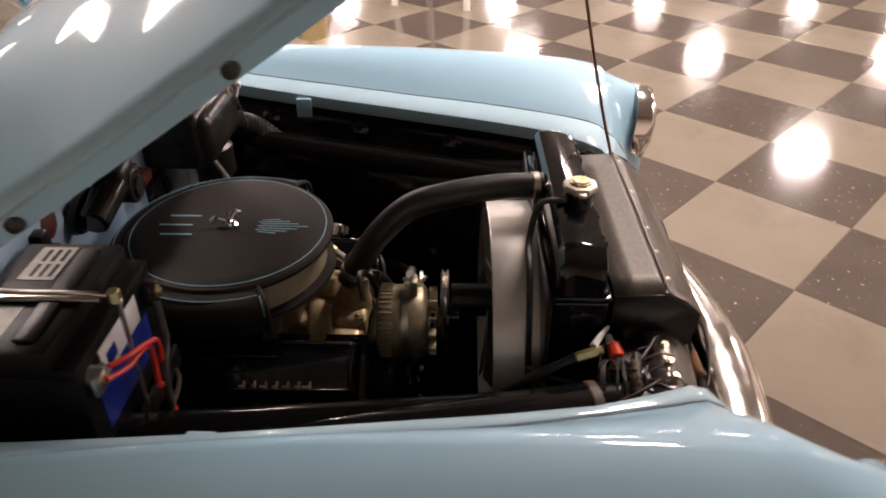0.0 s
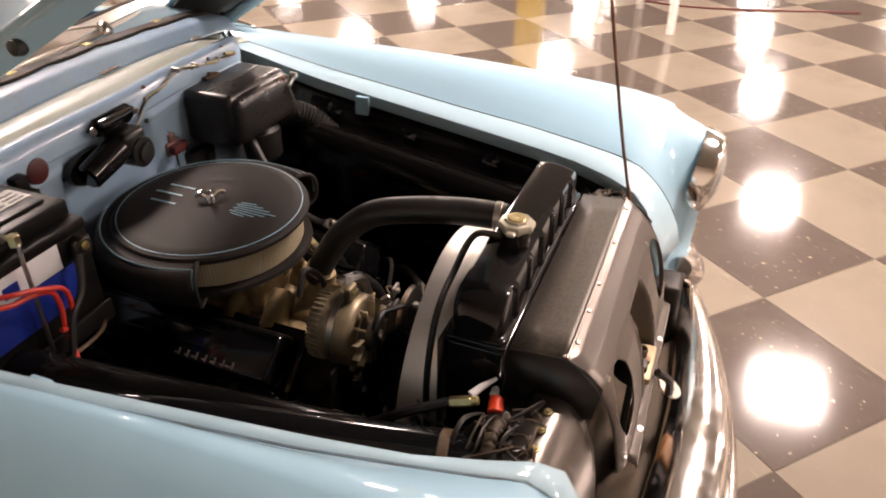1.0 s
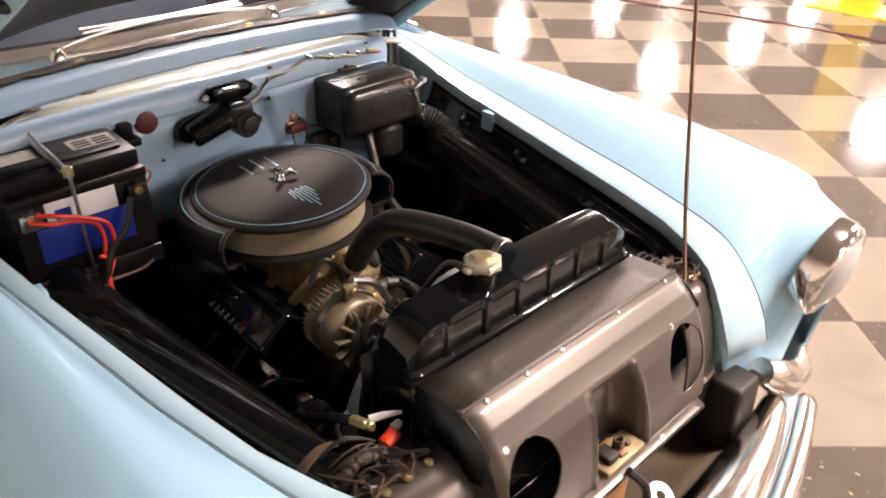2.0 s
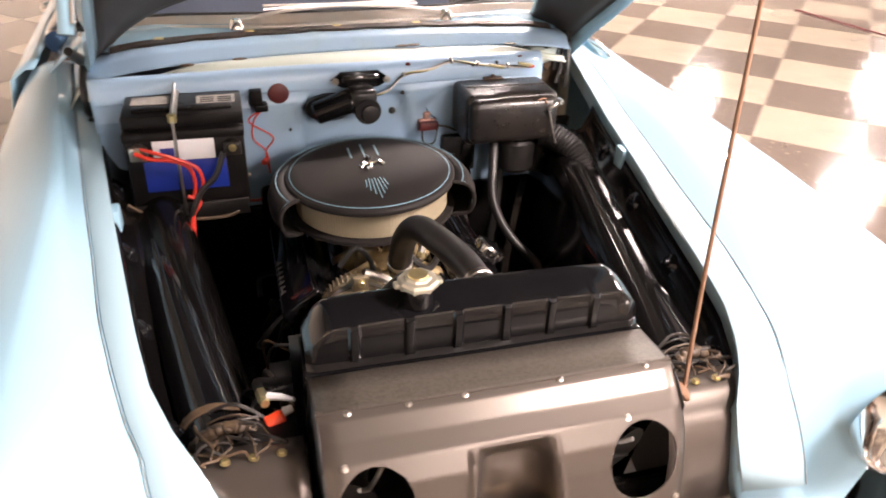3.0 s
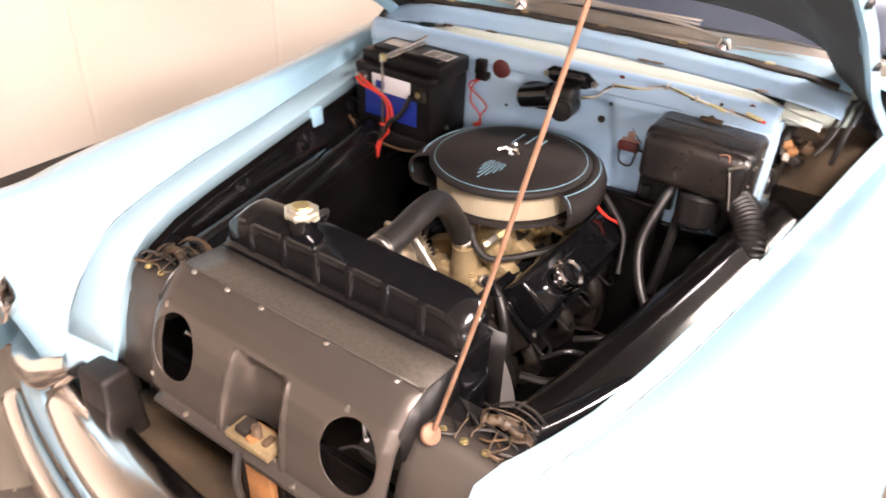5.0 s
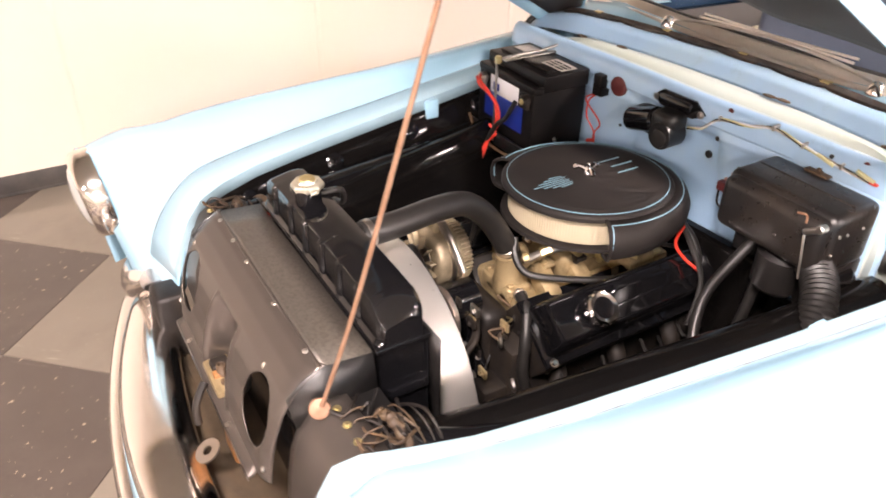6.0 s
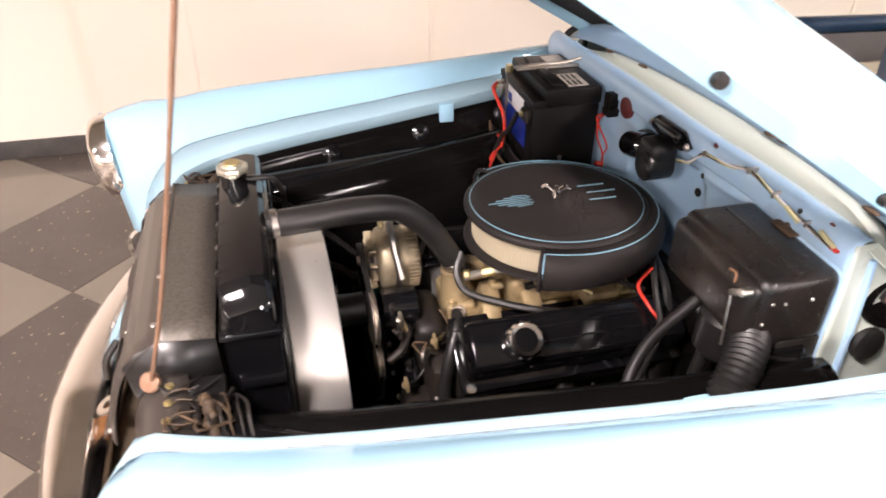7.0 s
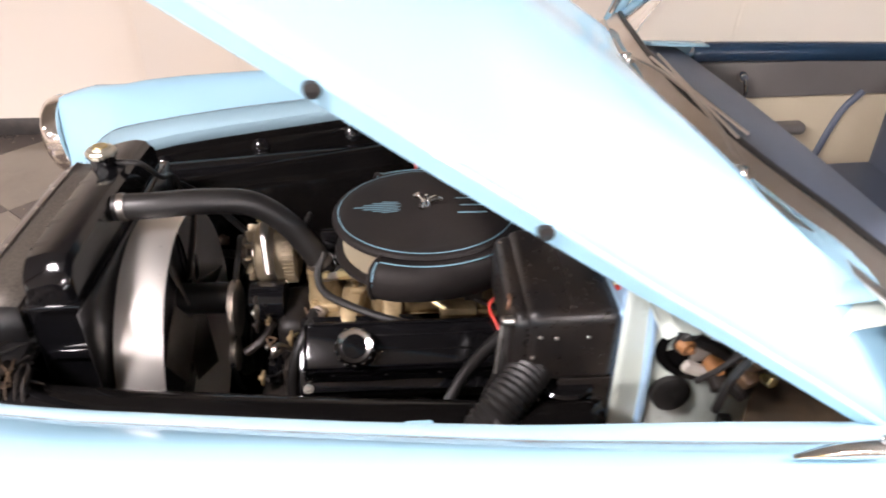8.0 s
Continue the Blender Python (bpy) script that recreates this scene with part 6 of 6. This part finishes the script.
part("black_lead", Solid().tube([(-0.375, 0.848, 0.955), (-0.40, 0.836, 0.90), (-0.44, 0.83, 0.86), (-0.475, 0.815, 0.76), (-0.49, 0.78, 0.6), (-0.47, 0.74, 0.45)], 0.007, 8), RUBBER, cab, "black insulated lead")
part("black_lead", Solid().tube([(-0.60, 0.85, 0.84), (-0.55, 0.84, 0.81), (-0.46, 0.83, 0.80), (-0.38, 0.84, 0.795), (-0.34, 0.87, 0.80)], 0.004, 8), RUSTY, cab)
sw = thing("relay_switch", "small black relay with red lead on the firewall", "relay")
part("case", Solid().box(-0.302, -0.272, 1.052, 1.080, 0.985, 1.025, 0.004).box(-0.295, -0.26, 1.045, 1.078, 0.970, 0.990, 0.004), PLASTIC, sw)
for k in range(2):
    part("red_lead", Solid().tube([(-0.275, 1.05, 0.978), (-0.30 - 0.012 * k, 1.045, 0.95), (-0.305 + 0.05 * k, 1.05, 0.90), (-0.275, 1.055, 0.86), (-0.27, 1.05, 0.80)], 0.0024, 8), RED, sw)
part("plug", Solid().cyl((-0.285, 1.04, 0.835), (-0.275, 1.06, 0.835), 0.008), RED, sw)
part("loop_lead", Solid().tube([(-0.40, 1.05, 0.80), (-0.37, 1.06, 0.74), (-0.30, 1.06, 0.72), (-0.24, 1.05, 0.78)], 0.0035, 8), RED, sw)

# ---------- wiper motor, heater and firewall fittings ----------
wm = thing("wiper_motor", "black wiper motor bolted to the firewall", "wiper motor")
part("mount_plate", Solid().add([Vector((x, 1.062, z)) for x, z in ((-0.095, 1.035), (-0.07, 1.055), (0.03, 1.055), (0.062, 1.03), (0.03, 1.012), (-0.015, 1.008), (-0.07, 1.015))], [(0, 1, 2, 3, 4, 5, 6)]), BLACK_GLOSS, wm, thick=0.006, offset=0, flat=True)
part("cover_lip", Solid().box(-0.07, 0.03, 1.04, 1.075, 1.028, 1.050, 0.008), BLACK_GLOSS, wm)
part("motor_body", Solid().cyl((-0.145, 1.045, 0.955), (-0.045, 1.030, 0.990), 0.030, 0.032, 24, 0.006), BLACK_GLOSS, wm)
part("gear_case", Solid().box(-0.055, 0.015, 1.005, 1.07, 0.955, 1.02, 0.014, 3).cyl((-0.012, 1.0, 0.965), (-0.012, 1.06, 0.965), 0.034, segs=24), BLACK_SATIN, wm)
part("park_switch", Solid().lathe([(0.024, 0), (0.022, 0.006), (0.012, 0.008), (1e-6, 0.008)], 20, Matrix.Translation((-0.008, 1.0, 0.962)) @ pose(0, 0, 0, 90)), RUBBER, wm)
for p in ((-0.085, 1.056, 1.033), (0.052, 1.056, 1.030)):
    part("bolt", Solid().bolt(p, (0, -1, 0), 0.006), STEEL, wm)
part("base_oval", Solid().lathe([(0.05, 0), (0.048, 0.012), (1e-6, 0.014)], 28, Matrix.Translation((-0.10, 1.078, 0.96)) @ pose(0, 0, 0, 90) @ Matrix.Diagonal((1.35, 0.75, 1, 1))), BLACK_SATIN, wm)

wl = thing("firewall_wiring", "cream and yellow wires clipped along the firewall", "wiring")
WP = [(0.02, 1.04, 0.985), (0.06, 1.05, 1.0), (0.10, 1.06, 1.035), (0.17, 1.062, 1.045), (0.235, 1.06, 1.062), (0.31, 1.055, 1.050), (0.40, 1.05, 1.040), (0.465, 1.045, 1.035)]
for k, (mt, r) in enumerate(((WHITE_LABEL, 0.0018), (YELLOW_WIRE, 0.0019), (CAST_DARK, 0.0014), (GREY_LABEL, 0.0016))):
    run = smooth(WP, 5)
    part("wire", Solid().tube([(p.x, min(p.y + 0.020, fire_y(p.x, 1.2) - 0.011) + 0.0022 * math.cos(i * 0.55 + k * 1.57), p.z + 0.0026 * math.sin(i * 0.55 + k * 1.57)) for i, p in enumerate(run)], r, 6, 3), mt, wl)
part("wire", Solid().tube([(0.165, 1.078, 1.045), (0.15, 1.077, 1.0), (0.17, 1.077, 0.93), (0.20, 1.07, 0.90)], 0.0014, 6), RUBBER, wl)
for x, z in ((0.10, 1.037), (0.235, 1.064), (0.31, 1.052), (0.40, 1.042)):
    part("clip", Solid().box(x - 0.003, x + 0.003, 1.060, 1.084, z - 0.006, z + 0.006, 0.0015), STEEL, wl)
for x in (0.345, 0.432):
    part("tape_sleeve", Solid().tube([(x, 1.064, 1.047), (x + 0.02, 1.062, 1.043), (x + 0.04, 1.060, 1.039)], 0.0042, 8), YELLOW_WIRE, wl, "yellow tape sleeve")
part("terminal", Solid().box(0.462, 0.480, 1.058, 1.066, 1.032, 1.038, 0.002), RED, wl, "red terminal sleeve")
for x, z in ((0.115, 1.058), (0.44, 1.058), (0.49, 1.052)):
    part("paint_spot", Solid().lathe([(0.008, 0), (0.006, 0.002), (1e-6, 0.002)], 10, Matrix.Translation((x, 1.077, z)) @ pose(0, 0, 0, 90)), MAROON, wl)

rl = thing("ballast_resistor", "pinkish metal resistor on a firewall bracket", "resistor")
part("bracket", Solid().box(0.145, 0.195, 1.065, 1.078, 0.87, 0.905, 0.004).box(0.160, 0.180, 1.066, 1.078, 0.90, 0.925, 0.004), COPPER, rl)
part("body", Solid().box(0.143, 0.198, 1.045, 1.066, 0.878, 0.902, 0.005), MAROON, rl)
part("lead", Solid().tube([(0.198, 1.05, 0.89), (0.225, 1.045, 0.885), (0.25, 1.05, 0.87)], 0.003, 6).tube([(0.15, 1.05, 0.88), (0.155, 1.05, 0.845), (0.185, 1.05, 0.84), (0.195, 1.05, 0.88)], 0.0025, 6), RUBBER, rl)

hb = thing("heater_box", "black metal heater box mounted on the firewall", "heater")
part("rear_box", Solid().box(0.243, 0.502, 0.962, 1.112, 0.868, 1.008, 0.020, 4), DUSTY, hb, "dusty black heater case")
part("front_panel", Solid().box(0.249, 0.496, 0.938, 0.985, 0.880, 1.000, 0.022, 4), DUSTY, hb, "rounded black front panel")
part("joint_flange", Solid().box(0.246, 0.499, 0.983, 0.988, 0.876, 1.0035, 0.002, 1), BLACK_SATIN, hb)
part("top_ridge", Solid().box(0.262, 0.486, 1.034, 1.041, 1.006, 1.0105, 0.002), DUSTY, hb)
part("mount_tab", Solid().box(0.33, 0.385, 1.088, 1.112, 1.007, 1.013, 0.002).bolt((0.357, 1.10, 1.013), (0, 0, 1), 0.006), RUSTY, hb, "rusty mounting tab")
part("side_skirt", Solid().box(0.486, 0.500, 1.02, 1.108, 0.800, 0.875, 0.005), DUSTY, hb)
part("control_lever", Solid().box(0.455, 0.500, 0.928, 0.940, 0.975, 0.987, 0.004, m=Matrix.Translation((0.477, 0.934, 0.981)) @ pose(0, 0, 0, 0, -32, 0) @ Matrix.Translation((-0.477, -0.934, -0.981))).cyl((0.492, 0.925, 0.992), (0.492, 0.945, 0.992), 0.008), CHROME_OLD, hb, "bright control lever")
part("cable", Solid().tube([(0.462, 0.932, 0.970), (0.475, 0.925, 0.92), (0.485, 0.92, 0.88)], 0.0025, 6), STEEL, hb)
part("cable", Solid().tube([(0.455, 0.94, 0.985), (0.45, 0.942, 1.0), (0.43, 0.944, 0.995)], 0.0025, 6), RUST, hb)
for y, z in ((0.985, 0.965), (1.01, 0.962), (1.06, 0.963), (0.975, 0.925)):
    part("rivet", Solid().ball((0.5025, y, z), 0.0035, 8), STEEL, hb)
vh = thing("fresh_air_hose", "ribbed black fresh air hose and duct beside the heater", "hose")
path = smooth([(0.47, 0.985, 0.885), (0.51, 0.955, 0.875), (0.545, 0.915, 0.845), (0.565, 0.87, 0.79), (0.57, 0.84, 0.72)], 12)
part("hose_body", Solid().tube(path, 0.036, 16, 2, radii=[0.0325 + 0.004 * (i % 2) for i in range(49)]), RUBBER, vh)
part("clamp_band", Solid().cyl((0.5695, 0.848, 0.742), (0.570, 0.842, 0.724), 0.039, segs=24), BRASS, vh, "tan clamp band")
part("duct", Solid().tube([(0.57, 0.842, 0.722), (0.562, 0.79, 0.705), (0.545, 0.66, 0.720), (0.505, 0.42, 0.745), (0.45, 0.20, 0.770), (0.41, 0.085, 0.790)], 0.036, 16, 6), BLACK_GLOSS, vh, "gloss black air duct along the inner wing")
ad = thing("air_duct", "gloss black air duct lying along the inner wing", "air duct")
part("duct_body", Solid().tube([(-0.415, 0.10, 0.775), (-0.455, 0.30, 0.772), (-0.508, 0.58, 0.770), (-0.545, 0.84, 0.762), (-0.552, 0.95, 0.745)], 0.052, 20, 6), BLACK_GLOSS, ad)
part("duct_band", Solid().cyl((-0.424, 0.135, 0.7745), (-0.427, 0.152, 0.7742), 0.054, segs=24), RUSTY, ad, "rusty clamp band")
bl = thing("blower_motor", "black blower motor with ribbed mount", "blower")
part("can", Solid().cyl((0.40, 1.0, 0.87), (0.40, 0.99, 0.78), 0.055, 0.05, 28, 0.01), BLACK_SATIN, bl)
part("can", Solid().cyl((0.47, 1.03, 0.86), (0.475, 1.03, 0.76), 0.045, 0.042, 24, 0.01), PLASTIC, bl)
for k in range(4):
    part("cooling_rib", Solid().lathe([(0.044, 0), (0.048, 0.004), (0.044, 0.008)], 24, Matrix.Translation((0.483, 1.035, 0.80 + 0.018 * k))), BLACK_GLOSS, bl)
mc = thing("steering_linkage", "weathered orange and tan linkage parts in the firewall opening", "linkage")
part("column_bar", Solid().tube([(0.525, 1.165, 0.972), (0.535, 1.215, 0.945), (0.555, 1.275, 0.905)], 0.010, 8), CAST_DARK, mc, "tan steel rod")
for p, q, r in (((0.522, 1.158, 0.958), (0.538, 1.165, 0.956), 0.014), ((0.530, 1.206, 0.925), (0.552, 1.212, 0.922), 0.015)):
    part("bushing", Solid().cyl(p, q, r, segs=16).cyl(q, (q[0] + 0.008, q[1], q[2]), r * 0.5, segs=6), ORANGE, mc, "orange rusted bushing")
part("flange", Solid().box(0.520, 0.528, 1.175, 1.235, 0.918, 0.965, 0.005), GREY_LABEL, mc, "pale flange plate")
part("slide", Solid().box(0.53, 0.545, 1.155, 1.24, 0.895, 0.915, 0.005, m=Matrix.Translation((0.53, 1.2, 0.9)) @ pose(0, 0, 0, -25) @ Matrix.Translation((-0.53, -1.2, -0.9))), GREY_LABEL, mc)
for k, (y, z) in enumerate(((1.245, 0.90), (1.275, 0.925), (1.26, 0.875), (1.30, 0.885))):
    part("pipe_union", Solid().cyl((0.53, y, z), (0.556, y + 0.006, z + 0.004), 0.013 - 0.002 * (k % 2), segs=6), (CAST_DARK, RUSTY, CAST_DARK, BRASS)[k], mc)
for k, (x, y, z) in enumerate(((0.555, 1.215, 0.900), (0.575, 1.245, 0.925), (0.56, 1.25, 0.885), (0.60, 1.225, 0.985))):
    part("joint_box", Solid().box(x - 0.015, x + 0.015, y - 0.014, y + 0.014, z - 0.013, z + 0.013, 0.006, m=Matrix.Translation((x, y, z)) @ pose(0, 0, 0, 10 * k, 25, 20 * k) @ Matrix.Translation((-x, -y, -z))).bolt((x, y, z + 0.014), (0.3, 0, 1), 0.006), (CAST_DARK, RUSTY)[k % 2], mc, "dark greasy joint")
part("guide_cable", Solid().tube([(0.60, 1.15, 0.95), (0.62, 1.17, 0.99), (0.635, 1.20, 1.04), (0.64, 1.23, 1.075)], 0.0045, 8), RUBBER, mc, "black cable")
mc.matrix_basis = CABIN

rp = thing("fuse_connector", "red capped cable end with pale sleeve by the radiator", "connector")
part("red_cap", Solid().cyl((-0.340, 0.092, 0.820), (-0.312, 0.098, 0.830), 0.0130, 0.0115, 16, 0.003), RED_CAP, rp, "bright red cap")
part("cap_shank", Solid().cyl((-0.314, 0.102, 0.832), (-0.298, 0.104, 0.836), 0.008, 0.006, 12), WHITE_LABEL, rp)
part("brass_nut", Solid().cyl((-0.345, 0.165, 0.825), (-0.340, 0.13, 0.835), 0.0095, segs=6).cyl((-0.343, 0.15, 0.83), (-0.339, 0.12, 0.838), 0.0075), BRASS, rp)
part("pale_sleeve", Solid().tube([(-0.333, 0.135, 0.840), (-0.314, 0.122, 0.846), (-0.294, 0.105, 0.852)], 0.006, 8, radii=(0.007, 0.006, 0.003)), WHITE_LABEL, rp)
part("hose_lead", Solid().tube([(-0.345, 0.165, 0.825), (-0.35, 0.24, 0.78), (-0.33, 0.33, 0.70), (-0.29, 0.42, 0.62)], 0.009, 8), RUBBER, rp)
part("lead", Solid().tube([(-0.34, 0.10, 0.805), (-0.37, 0.13, 0.79), (-0.35, 0.2, 0.78), (-0.30, 0.24, 0.76)], 0.004, 8), RUBBER, rp)
part("eye", Solid().lathe([(0.012, -0.005), (0.024, -0.005), (0.024, 0.005), (0.012, 0.005), (0.012, -0.005)], 20, Matrix.Translation((-0.365, 0.213, 0.762)) @ pose(0, 0, 0, 70, 0, 30), caps=False), CAST_DARK, rp)

for ob in (sw, wm, wl, rl):
    ob.matrix_basis = CABIN


# ---------- far side of the hall ----------
post = thing("lift_post", "yellow painted steel car lift column with a floor plate", "lift column")
part("column", Solid().box(-0.05, 0.25, -0.14, 0.14, 0.012, 2.6, 0.012).box(-0.06, 0.02, -0.10, -0.04, 0.02, 2.5, 0.004).box(-0.06, 0.02, 0.04, 0.10, 0.02, 2.5, 0.004), YELLOW_PAINT, post)
part("floor_plate", Solid().box(-0.12, 0.45, -0.45, 0.45, 0.0, 0.02, 0.004), YELLOW_PAINT, post)
for x, y in ((-0.06, -0.36), (-0.06, 0.36), (0.38, -0.36), (0.38, 0.36)):
    part("anchor_bolt", Solid().bolt((x, y, 0.02), (0, 0, 1), 0.018, 0.02), STEEL, post)
post.matrix_basis = Matrix.Translation((7.0, 1.97, 0)) @ Matrix.Rotation(ROOM_TURN, 4, "Z")
stand = thing("display_stand", "white painted easel stand with splayed legs", "stand")
for a, b in (((0, 0, 0), (0.18, 0.05, 1.3)), ((0.15, 0.62, 0), (0.18, 0.40, 1.3)), ((0.75, 0.35, 0), (0.2, 0.25, 1.3))):
    part("leg", Solid().cyl(a, b, 0.028, segs=10), WHITE_PAINT, stand)
stand.matrix_basis = Matrix.Translation((4.95, 0.28, 0))

cord = thing("floor_cable", "thin dark red cable lying across the hall floor", "cable")
part("cable", Solid().tube([(5.2, 5.6, 0.008), (5.6, 3.6, 0.008), (6.0, 2.2, 0.008), (6.1, 1.1, 0.008), (5.9, 0.2, 0.008), (6.3, -1.2, 0.008)], 0.008, 6, 8), MAROON, cord)

# ---------- chequered floor: tiles last ----------
floor = thing("floor", "glossy chequered vinyl floor of dark flecked and beige tiles", "floor", kind="structure")
part("floor_bed", Solid().box(X0 - 0.2, X1 + 0.2, Y0 - 0.2, Y1 + 0.2, -0.08, -0.003, 0), JOINT, floor)
SIDE = 0.636
lat_m = Matrix.Translation((1.008, -0.940, 0)) @ Matrix.Rotation(ROOM_TURN + radians(45), 4, "Z")
h = SIDE / 2 - 0.0009


def tile_solid(cx=0.0, cy=0.0):
    s = Solid()
    b = 0.0012
    lo = [(cx - h, cy - h, -0.003), (cx + h, cy - h, -0.003), (cx + h, cy + h, -0.003), (cx - h, cy + h, -0.003)]
    hi = [(cx + sx * (h - b), cy + sy * (h - b), 0.0) for sx, sy in ((-1, -1), (1, -1), (1, 1), (-1, 1))]
    return s.add([Vector(p) for p in lo + hi], [(4, 5, 6, 7), (0, 1, 5, 4), (1, 2, 6, 5), (2, 3, 7, 6), (3, 0, 4, 7)])


shared, rest = {}, {0: Solid(), 1: Solid()}
cells = []
for i in range(-45, 46):
    for j in range(-45, 46):
        c = lat_m @ Vector(((i + 0.5) * SIDE, (j + 0.5) * SIDE, 0))
        if X0 - 0.4 < c.x < X1 + 0.4 and Y0 - 0.4 < c.y < Y1 + 0.4:
            cells.append((math.hypot(c.x - 1.2, c.y - 1.0), i, j))
cells.sort()
for n, (d, i, j) in enumerate(cells):
    kind = (i + j + 1) % 2
    if n < 290:
        if kind not in shared:
            ob = part("tile", tile_solid(), TILE_DARK if kind else TILE_LIGHT, floor, flat=True)
            shared[kind] = ob.data
        else:
            ob = new("tile", shared[kind])
            ob.parent = floor
        ob.matrix_basis = lat_m @ Matrix.Translation(((i + 0.5) * SIDE, (j + 0.5) * SIDE, 0))
    else:
        c = lat_m @ Matrix.Translation(((i + 0.5) * SIDE, (j + 0.5) * SIDE, 0))
        t = tile_solid()
        rest[kind].add(t.v, t.f, c)
for kind, s in rest.items():
    tagged(part("far_tiles", s, TILE_DARK if kind else TILE_LIGHT, floor, flat=True), kind="stuff")
